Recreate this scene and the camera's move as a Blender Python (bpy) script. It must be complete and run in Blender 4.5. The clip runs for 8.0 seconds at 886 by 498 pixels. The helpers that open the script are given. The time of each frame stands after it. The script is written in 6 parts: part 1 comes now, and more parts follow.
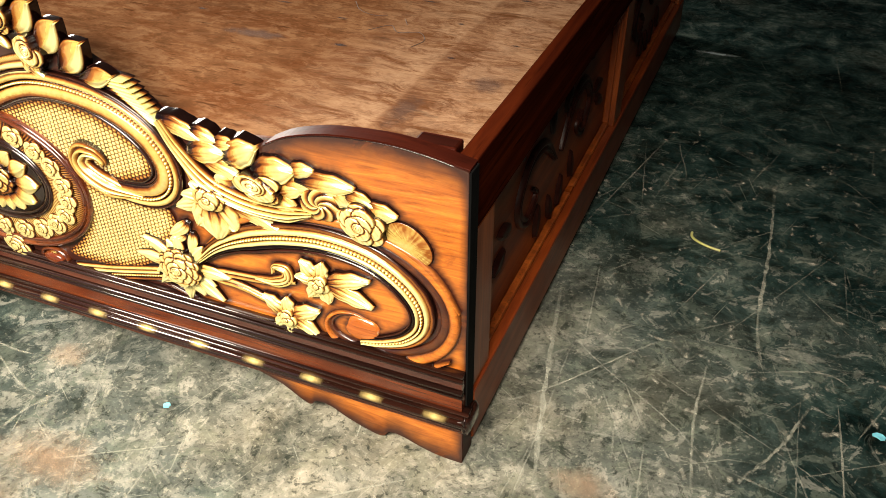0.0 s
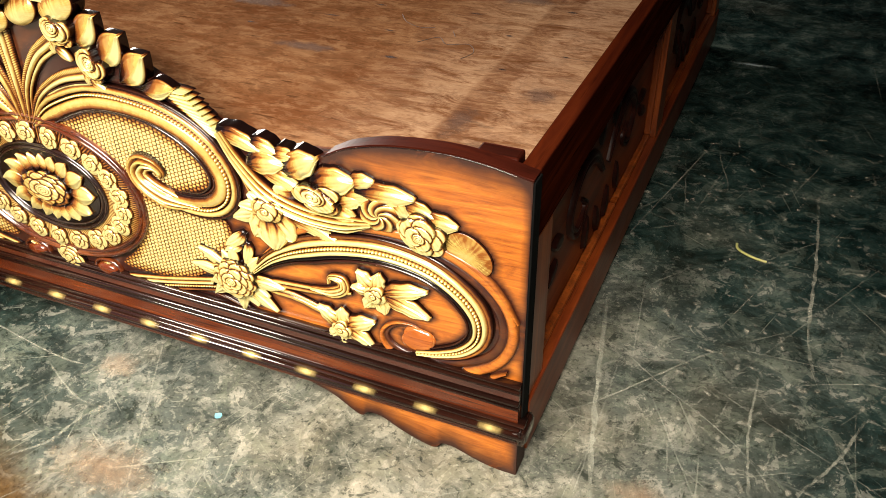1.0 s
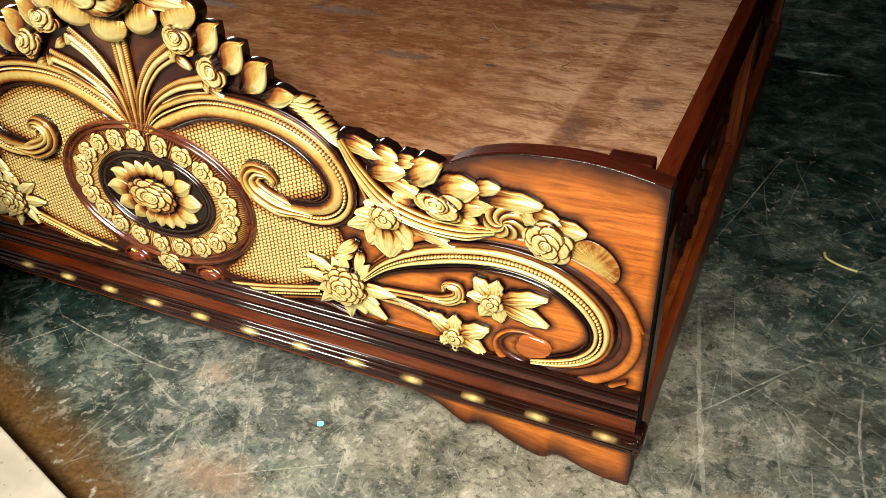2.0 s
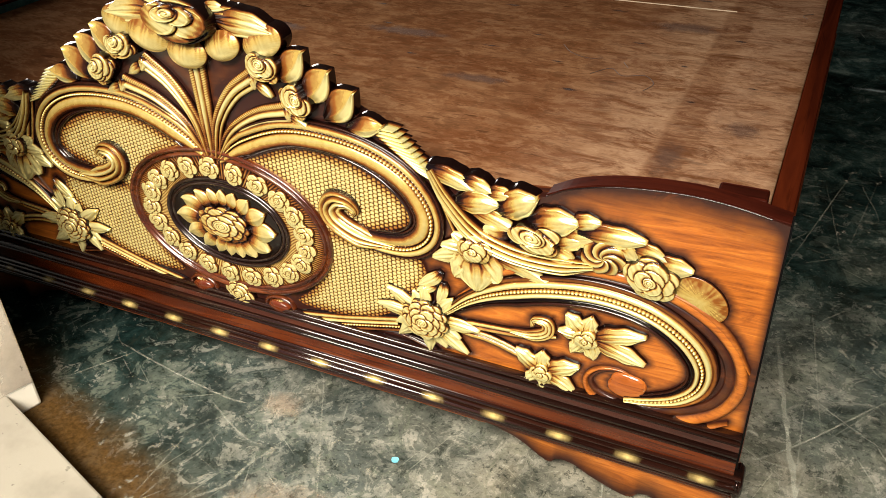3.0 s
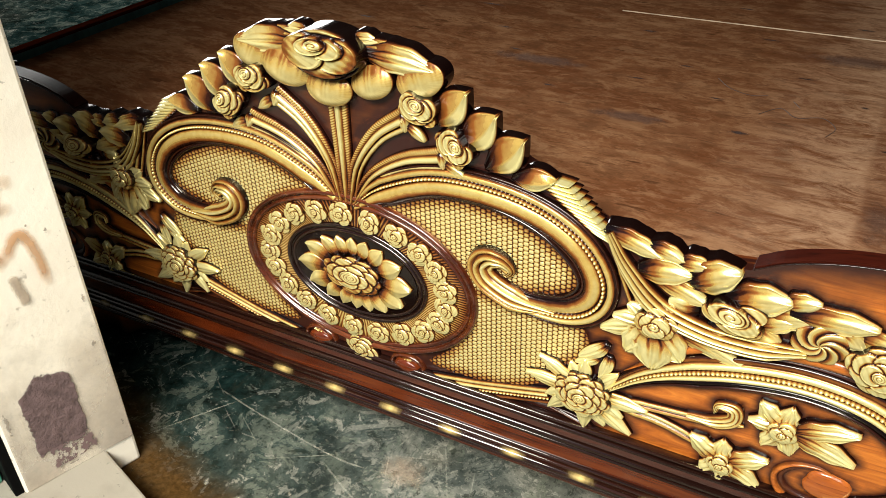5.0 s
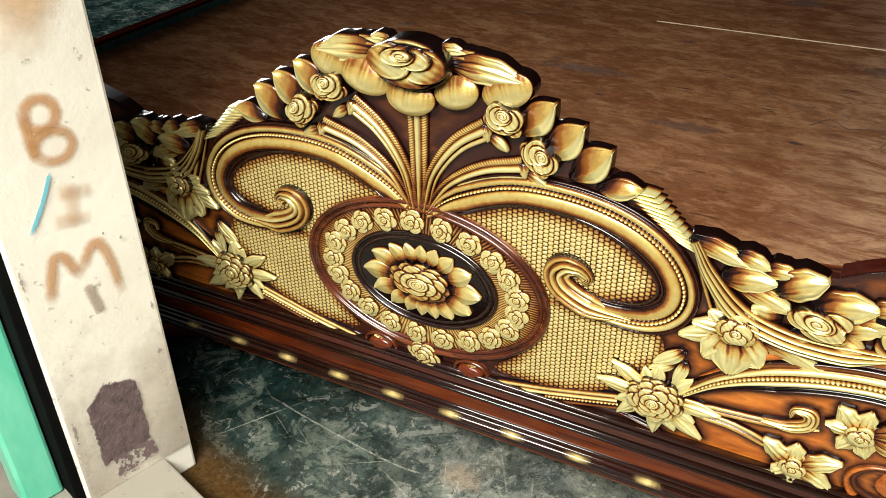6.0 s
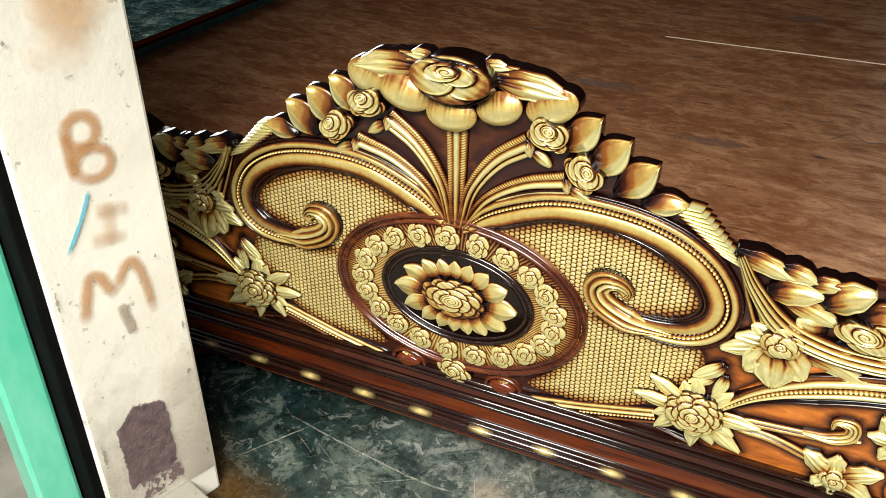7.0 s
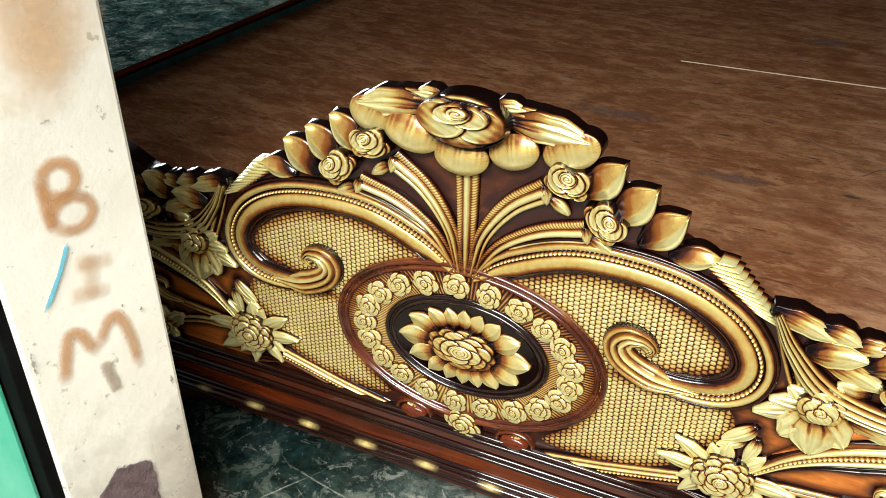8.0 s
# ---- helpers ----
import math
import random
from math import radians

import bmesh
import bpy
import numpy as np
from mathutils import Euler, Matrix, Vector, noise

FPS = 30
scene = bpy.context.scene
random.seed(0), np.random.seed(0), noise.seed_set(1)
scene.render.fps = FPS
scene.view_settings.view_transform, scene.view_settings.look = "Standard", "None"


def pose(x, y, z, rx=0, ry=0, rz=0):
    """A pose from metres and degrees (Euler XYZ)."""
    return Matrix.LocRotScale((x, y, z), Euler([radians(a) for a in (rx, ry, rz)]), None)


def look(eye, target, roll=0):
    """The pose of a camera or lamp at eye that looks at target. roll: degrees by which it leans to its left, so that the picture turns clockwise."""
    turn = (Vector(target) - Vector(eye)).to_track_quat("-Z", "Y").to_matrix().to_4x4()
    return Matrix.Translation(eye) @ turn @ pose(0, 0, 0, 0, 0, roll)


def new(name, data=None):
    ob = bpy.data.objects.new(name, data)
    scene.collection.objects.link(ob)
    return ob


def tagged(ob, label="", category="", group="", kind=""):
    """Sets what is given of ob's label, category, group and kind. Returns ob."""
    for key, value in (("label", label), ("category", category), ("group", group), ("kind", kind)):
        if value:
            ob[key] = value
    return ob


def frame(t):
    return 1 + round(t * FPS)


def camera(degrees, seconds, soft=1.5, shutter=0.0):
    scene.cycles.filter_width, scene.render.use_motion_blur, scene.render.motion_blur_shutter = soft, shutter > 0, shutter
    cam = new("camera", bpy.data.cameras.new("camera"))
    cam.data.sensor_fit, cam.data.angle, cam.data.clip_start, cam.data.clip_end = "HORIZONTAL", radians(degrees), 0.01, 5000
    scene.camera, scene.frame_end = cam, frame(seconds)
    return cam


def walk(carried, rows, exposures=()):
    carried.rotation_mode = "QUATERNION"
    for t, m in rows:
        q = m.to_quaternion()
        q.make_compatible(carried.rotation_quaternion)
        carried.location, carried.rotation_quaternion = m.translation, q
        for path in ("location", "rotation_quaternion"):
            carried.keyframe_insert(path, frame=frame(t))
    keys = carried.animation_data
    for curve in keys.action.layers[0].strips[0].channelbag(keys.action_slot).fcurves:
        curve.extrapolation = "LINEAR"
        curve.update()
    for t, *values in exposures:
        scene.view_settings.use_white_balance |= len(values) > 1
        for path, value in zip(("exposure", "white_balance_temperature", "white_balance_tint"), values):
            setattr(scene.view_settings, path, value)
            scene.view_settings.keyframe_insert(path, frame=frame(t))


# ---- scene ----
cam = camera(56.0, 8.0, 0.4)
PATH = [
    (0, (-0.026, -0.009, 1.126), (-0.652, 1.497, -0.032), -0.1),
    (0.5, (-0.045, -0.019, 1.125), (-0.696, 1.483, -0.025), -0.6),
    (1, (-0.083, -0.035, 1.124), (-0.753, 1.471, -0.009), -0.9),
    (1.5, (-0.152, -0.068, 1.118), (-0.844, 1.441, 0.003), -1.3),
    (2, (-0.228, -0.099, 1.12), (-0.941, 1.404, 0.01), -1.6),
    (3.5, (-0.423, -0.08, 1.13), (-1.185, 1.419, 0.047), -2.5),
    (4, (-0.485, -0.03, 1.124), (-1.274, 1.458, 0.046), -2.9),
    (4.5, (-0.549, -0.004, 1.117), (-1.374, 1.465, 0.04), -2.4),
    (5, (-0.6, -0.013, 1.118), (-1.434, 1.452, 0.041), -2.1),
    (6.3, (-0.767, -0.119, 1.136), (-1.517, 1.401, 0.074), -0.4),
    (6.5, (-0.788, -0.13, 1.136), (-1.52, 1.403, 0.081), -0.2),
    (7, (-0.825, -0.129, 1.135), (-1.546, 1.417, 0.091), 0.0),
    (7.5, (-0.86, -0.094, 1.136), (-1.579, 1.459, 0.1), 0.2),
    (8, (-0.882, -0.037, 1.141), (-1.606, 1.517, 0.111), 0.1),
]
EXPOSURES = [(0.0, 0.20, 6600, 10), (1.0, 0.13, 6500, 10), (2.0, -0.17, 6350, 10), (3.5, -0.31, 6350, 9), (5.0, -0.50, 6000, 7), (6.5, -0.51, 5750, 5), (8.0, -0.47, 5560, 5)]
walk(cam, [(t, look(eye, target, roll)) for t, eye, target, roll in PATH], EXPOSURES)
# ---- light ----
world = bpy.data.worlds.new("sky")
scene.world = world
world.use_nodes = True
wn = world.node_tree
sky = wn.nodes.new("ShaderNodeTexSky")
sky.sky_type, sky.sun_disc = "NISHITA", False
sky.sun_elevation, sky.sun_rotation = radians(52), radians(150)
wn.links.new(sky.outputs["Color"], wn.nodes["Background"].inputs["Color"])
wn.nodes["Background"].inputs["Strength"].default_value = 0.05

# Bed axes are the world's axes; the building is turned against them.
CX, FRONT = -1.276, 0.891
TURNED = radians(-17.5)
ALONG = Vector((math.cos(TURNED), math.sin(TURNED), 0))
INWARD = Vector((-ALONG.y, ALONG.x, 0))
JAMB = Vector((-1.64, 0.60, 0))


def room(a, b, z=0.0):
    """A place by metres along the door opening and metres inward from the sill's edge."""
    return JAMB + ALONG * a + INWARD * b + Vector((0, 0, z))


sun_data = bpy.data.lights.new("sun", "SUN")
sun_data.energy, sun_data.angle, sun_data.color = 0.8, radians(14), (1.0, 0.94, 0.84)
sun = new("sun", sun_data)
sun.matrix_world = look((0, 0, 6), (-1.0, 2.2, 2.2))
day_data = bpy.data.lights.new("door_daylight", "AREA")
day_data.shape, day_data.size, day_data.size_y = "RECTANGLE", 2.0, 0.7
day_data.energy, day_data.color, day_data.spread = 57, (1.0, 0.90, 0.74), radians(66)
day = new("door_daylight", day_data)
day.matrix_world = look(room(1.30, -1.1, 2.15), room(0.72, 0.28, 0.2))

# Added fill lamp at an unseen side opening; brightens the left floor and deck.
side_data = bpy.data.lights.new("side_fill_light", "AREA")
side_data.shape, side_data.size, side_data.size_y = "RECTANGLE", 1.9, 1.9
side_data.energy, side_data.color, side_data.spread = 150, (1.0, 0.93, 0.83), radians(110)
side_fill = new("side_fill_light", side_data)
side_fill.matrix_world = look(room(-4.75, 2.6, 1.45), room(-1.2, 1.8, 0.3))


# ---- materials ----
class Nodes:
    """Short hand for a node material."""

    def __init__(self, name, rough=0.5, metal=0.0, coat=0.0):
        self.mat = bpy.data.materials.new(name)
        self.mat.use_nodes = True
        self.tree = self.mat.node_tree
        self.bsdf = self.tree.nodes["Principled BSDF"]
        self.bsdf.inputs["Roughness"].default_value = rough
        self.bsdf.inputs["Metallic"].default_value = metal
        self.bsdf.inputs["Coat Weight"].default_value = coat
        self.bsdf.inputs["Coat Roughness"].default_value = 0.12
        self.place = self.add("ShaderNodeTexCoord").outputs["Object"]

    def add(self, kind, **inputs):
        node = self.tree.nodes.new(kind)
        for key, value in inputs.items():
            self.put(node, key, value)
        return node

    def put(self, node, key, value):
        socket = node.inputs[key.replace("_", " ")] if isinstance(key, str) else node.inputs[key]
        if isinstance(value, bpy.types.NodeSocket):
            self.tree.links.new(value, socket)
        else:
            socket.default_value = value

    def mapped(self, scale=(1, 1, 1), turn=(0, 0, 0), shift=(0, 0, 0)):
        """The piece's own coordinates, turned first and then stretched."""
        place = self.place
        if any(turn):
            place = self.add("ShaderNodeMapping", Vector=place, Rotation=turn).outputs["Vector"]
        return self.add("ShaderNodeMapping", Vector=place, Scale=scale, Location=shift).outputs["Vector"]

    def noise(self, vector, scale, detail=4.0, rough=0.55, distortion=0.0):
        return self.add("ShaderNodeTexNoise", Vector=vector, Scale=scale, Detail=detail, Roughness=rough, Distortion=distortion).outputs["Fac"]

    def ramp(self, value, *stops):
        node = self.add("ShaderNodeValToRGB", Fac=value)
        bar = node.color_ramp.elements
        while len(bar) < len(stops):
            bar.new(0.5)
        for element, (at, colour) in zip(bar, stops):
            element.position = at
            element.color = (*colour, 1) if len(colour) == 3 else colour
        return node.outputs["Color"]

    def grey(self, value, low, high):
        """From 0 at low to 1 at high; low may lie above high."""
        stops = ((low, (0, 0, 0)), (high, (1, 1, 1)))
        return self.ramp(value, *(stops if low < high else stops[::-1]))

    def mix(self, amount, one, two, blend="MIX"):
        node = self.add("ShaderNodeMix")
        node.data_type, node.blend_type = "RGBA", blend
        self.put(node, 0, amount)
        self.put(node, 6, one if isinstance(one, bpy.types.NodeSocket) else (*one, 1))
        self.put(node, 7, two if isinstance(two, bpy.types.NodeSocket) else (*two, 1))
        return node.outputs[2]

    def maths(self, operation, one, two=0.0):
        node = self.add("ShaderNodeMath")
        node.operation = operation
        self.put(node, 0, one)
        self.put(node, 1, two)
        return node.outputs[0]

    def bump(self, height, strength, distance):
        node = self.add("ShaderNodeBump", Height=height, Strength=strength, Distance=distance)
        self.put(self.bsdf, "Normal", node.outputs["Normal"])

    def done(self, colour=None, rough=None):
        if colour is not None:
            self.put(self.bsdf, "Base Color", colour)
        if rough is not None:
            self.put(self.bsdf, "Roughness", rough)
        return self.mat


def wood(name, dark, mid, light, along=0, rough=0.32, coat=0.5, grain=1.0, shine=0.5):
    """Lacquered timber with its grain along one axis (0 x, 1 y, 2 z)."""
    n = Nodes(name, rough, 0, coat)
    n.put(n.bsdf, "Specular IOR Level", shine)
    scale = [26.0 * grain] * 3
    scale[along] = 1.6 * grain
    fine = [160.0 * grain] * 3
    fine[along] = 5.0 * grain
    bands = n.noise(n.mapped(scale), 1.0, 5, 0.6, 1.2)
    pores = n.noise(n.mapped(fine), 1.0, 3, 0.6)
    cloud = n.noise(n.mapped((3, 3, 3)), 1.0, 3)
    colour = n.ramp(bands, (0.25, dark), (0.5, mid), (0.78, light))
    colour = n.mix(n.grey(pores, 0.56, 0.75), colour, tuple(c * 0.45 for c in dark))
    colour = n.mix(n.maths("MULTIPLY", n.grey(cloud, 0.35, 0.75), 0.5), colour, dark)
    n.bump(pores, 0.12, 0.0015)
    return n.done(colour, n.ramp(cloud, (0.3, (rough * 0.8,) * 3), (0.7, (rough * 1.25,) * 3)))


def burst_wood():
    """Orange stain sprayed dark where the piece's own "spray" value is low."""
    n = Nodes("sunburst_wood", 0.3, 0, 0.35)
    bands = n.noise(n.mapped((4.5, 40, 42)), 1.0, 6, 0.68, 2.4)
    pores = n.noise(n.mapped((9, 200, 260)), 1.0, 3, 0.6)
    colour = n.ramp(bands, (0.30, (0.15, 0.034, 0.005)), (0.5, (0.32, 0.090, 0.011)), (0.72, (0.48, 0.160, 0.022)))
    colour = n.mix(n.maths("MULTIPLY", n.grey(pores, 0.55, 0.75), 0.7), colour, (0.16, 0.045, 0.01))
    spray = n.add("ShaderNodeAttribute")
    spray.attribute_name = "spray"
    drift = n.maths("ADD", spray.outputs["Fac"], n.maths("MULTIPLY", n.maths("SUBTRACT", n.noise(n.mapped((22, 22, 22)), 1.0, 4), 0.5), 0.35))
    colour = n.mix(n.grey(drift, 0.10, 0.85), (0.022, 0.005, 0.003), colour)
    flame = n.noise(n.mapped((9, 60, 24), (0, 0.25, 0)), 1.0, 6, 0.7, 1.2)
    colour = n.mix(n.maths("MULTIPLY", n.grey(flame, 0.58, 0.68), 0.55), colour, (0.13, 0.032, 0.006))
    n.bump(pores, 0.10, 0.001)
    return n.done(colour)


def gilded(name="gilded_carving"):
    """Antique gold rubbed over brown lacquer: "gilt" says how much gold a spot has taken, and carries painted shade in
    crevices.
    """
    n = Nodes(name, 0.3, 0.0, 0.26)
    n.put(n.bsdf, "Coat Roughness", 0.06)
    n.put(n.bsdf, "Specular IOR Level", 0.25)
    gilt = n.add("ShaderNodeAttribute")
    gilt.attribute_name = "gilt"
    spots = n.noise(n.mapped((90, 90, 90)), 1.0, 4, 0.6)
    hair = n.noise(n.mapped((300, 300, 300)), 1.0, 3, 0.6)
    rubbed = n.noise(n.mapped((14, 14, 14)), 1.0, 3, 0.55)
    amount = n.maths("ADD", gilt.outputs["Fac"], n.maths("MULTIPLY", n.maths("SUBTRACT", spots, 0.5), 0.16))
    amount = n.maths("ADD", amount, n.maths("MULTIPLY", n.maths("SUBTRACT", rubbed, 0.52), 0.22))
    colour = n.ramp(amount, (0.26, (0.0035, 0.0012, 0.001)), (0.44, (0.026, 0.006, 0.0025)), (0.60, (0.20, 0.066, 0.012)), (0.74, (0.50, 0.345, 0.090)), (0.94, (0.84, 0.75, 0.345)))
    n.put(n.bsdf, "Metallic", n.maths("MULTIPLY", n.grey(amount, 0.45, 0.85), 0.66))
    n.bump(hair, 0.08, 0.0010)
    return n.done(colour, n.ramp(amount, (0.2, (0.14,) * 3), (0.9, (0.33,) * 3)))


def roll_wood():
    """Black lacquer with soft dabs of gold at even steps along the moulding."""
    n = Nodes("dabbed_black_lacquer", 0.13, 0, 0.6)
    n.put(n.bsdf, "Coat Roughness", 0.05)
    split = n.add("ShaderNodeSeparateXYZ", Vector=n.mapped((1, 1, 1)))
    step = n.maths("FRACT", n.maths("ADD", n.maths("DIVIDE", split.outputs["X"], 0.116), 20.0))
    off = n.maths("ABSOLUTE", n.maths("SUBTRACT", step, 0.5))
    rag = n.noise(n.mapped((180, 90, 90)), 1.0, 4, 0.6)
    off = n.maths("ADD", off, n.maths("MULTIPLY", n.maths("SUBTRACT", rag, 0.5), 0.12))
    high = n.maths("ABSOLUTE", n.maths("SUBTRACT", split.outputs["Z"], 0.1115))
    grain = n.noise(n.mapped((4, 160, 160)), 1.0, 3, 0.6)
    colour = n.ramp(grain, (0.35, (0.006, 0.002, 0.0015)), (0.7, (0.024, 0.007, 0.004)))
    return n.done(n.mix(n.maths("MULTIPLY", n.maths("POWER", n.maths("MULTIPLY", n.grey(off, 0.22, 0.0), n.grey(high, 0.009, 0.001)), 1.5), 0.9), colour, (0.62, 0.46, 0.17)))


def plywood_surface():
    """Brown plywood, flecked along its grain and worn pale in patches, with sheen painted in to the right and back."""
    n = Nodes("worn_plywood", 0.62)
    n.put(n.bsdf, "Specular IOR Level", 0.0)
    broad = n.noise(n.mapped((4.0, 11, 4), (0, 0, 0.05)), 1.0, 8, 0.72, 0.8)
    streak = n.noise(n.mapped((32, 85, 30), (0, 0, 0.04)), 1.0, 8, 0.78, 0.8)
    fleck = n.noise(n.mapped((42, 140, 60), (0, 0, 0.03), (2, 5, 0)), 1.0, 5, 0.66)
    dash = n.noise(n.mapped((9, 42, 40), (0, 0, 0.04), (3, 1, 0)), 1.0, 4, 0.55)
    worn = n.noise(n.mapped((10, 24, 9), (0, 0, 0.05), (9, 4, 0)), 1.0, 9, 0.76, 0.9)
    damp = n.noise(n.mapped((2.2, 3.6, 1.6), (0, 0, 0), (7, 3, 0)), 1.0, 7, 0.66, 0.4)
    colour = n.ramp(streak, (0.34, (0.066, 0.0265, 0.0118)), (0.47, (0.112, 0.050, 0.0225)), (0.64, (0.172, 0.090, 0.0445)))
    colour = n.mix(n.maths("MULTIPLY", n.grey(damp, 0.47, 0.56), 0.80), colour, (0.0832, 0.0312, 0.0131))
    colour = n.mix(n.maths("MULTIPLY", n.grey(broad, 0.46, 0.60), 0.45), colour, (0.1890, 0.1111, 0.0599))
    colour = n.mix(n.maths("MULTIPLY", n.grey(worn, 0.51, 0.58), 0.42), colour, (0.2495, 0.1562, 0.0883))
    colour = n.mix(n.maths("MULTIPLY", n.grey(worn, 0.48, 0.42), 0.50), colour, (0.0794, 0.0347, 0.0160))
    colour = n.mix(n.maths("MULTIPLY", n.grey(fleck, 0.555, 0.64), 0.70), colour, (0.0529, 0.0208, 0.0091))
    colour = n.mix(n.maths("MULTIPLY", n.grey(dash, 0.66, 0.70), 0.85), colour, (0.0265, 0.0097, 0.0051))
    mottle = n.noise(n.mapped((15, 22, 15), (0, 0, 0), (4, 4, 0)), 1.0, 8, 0.72, 0.3)
    colour = n.mix(n.maths("MULTIPLY", n.grey(mottle, 0.53, 0.59), 0.58), colour, (0.0612, 0.0285, 0.0137))
    colour = n.mix(n.maths("MULTIPLY", n.grey(mottle, 0.46, 0.40), 0.35), colour, (0.2295, 0.1469, 0.0851))
    colour = n.mix(0.24, colour, n.ramp(broad, (0.38, (0.105, 0.051, 0.0250)), (0.60, (0.150, 0.082, 0.0430))))
    split = n.add("ShaderNodeSeparateXYZ", Vector=n.mapped((1, 1, 1)))
    seam = n.maths("ADD", split.outputs["X"], n.maths("MULTIPLY", n.maths("SUBTRACT", worn, 0.5), 0.06))
    inside = n.maths("MULTIPLY", n.grey(seam, 0.686, 0.692), n.maths("SUBTRACT", 1.0, n.grey(seam, 0.742, 0.752)))
    colour = n.mix(n.maths("MULTIPLY", n.maths("MULTIPLY", inside, n.grey(worn, 0.56, 0.44)), 0.50), colour, (0.0680, 0.0278, 0.0125))
    pale = n.maths("MULTIPLY", n.grey(seam, 0.56, 0.66), n.maths("SUBTRACT", 1.0, n.grey(seam, 0.686, 0.692)))
    colour = n.mix(n.maths("MULTIPLY", n.maths("MULTIPLY", pale, n.grey(worn, 0.42, 0.56)), 0.35), colour, (0.2722, 0.1874, 0.1140))
    # Paler wood towards the right, with grazing sheen painted into its colour.
    bare = n.maths("MULTIPLY", n.grey(seam, 0.46, 0.68), n.maths("SUBTRACT", 1.0, n.maths("MULTIPLY", inside, 0.5)))
    colour = n.mix(n.maths("MULTIPLY", n.maths("MULTIPLY", bare, n.grey(worn, 0.38, 0.54)), 0.46), colour, n.ramp(streak, (0.35, (0.20, 0.130, 0.085)), (0.62, (0.37, 0.275, 0.20))))
    # Greyish sheen over the far sheet, painted as a paler colour.
    far = n.grey(n.maths("ADD", split.outputs["Y"], n.maths("MULTIPLY", worn, 0.3)), 1.0, 1.25)
    colour = n.mix(n.maths("MULTIPLY", far, 0.60), colour, n.ramp(worn, (0.42, (0.085, 0.070, 0.052)), (0.58, (0.30, 0.255, 0.195))))
    colour = n.mix(1.0, colour, (1.00, 0.88, 0.80), "MULTIPLY")
    n.bump(streak, 0.18, 0.002)
    return n.done(colour, n.ramp(broad, (0.3, (0.5,) * 3), (0.8, (0.72,) * 3)))


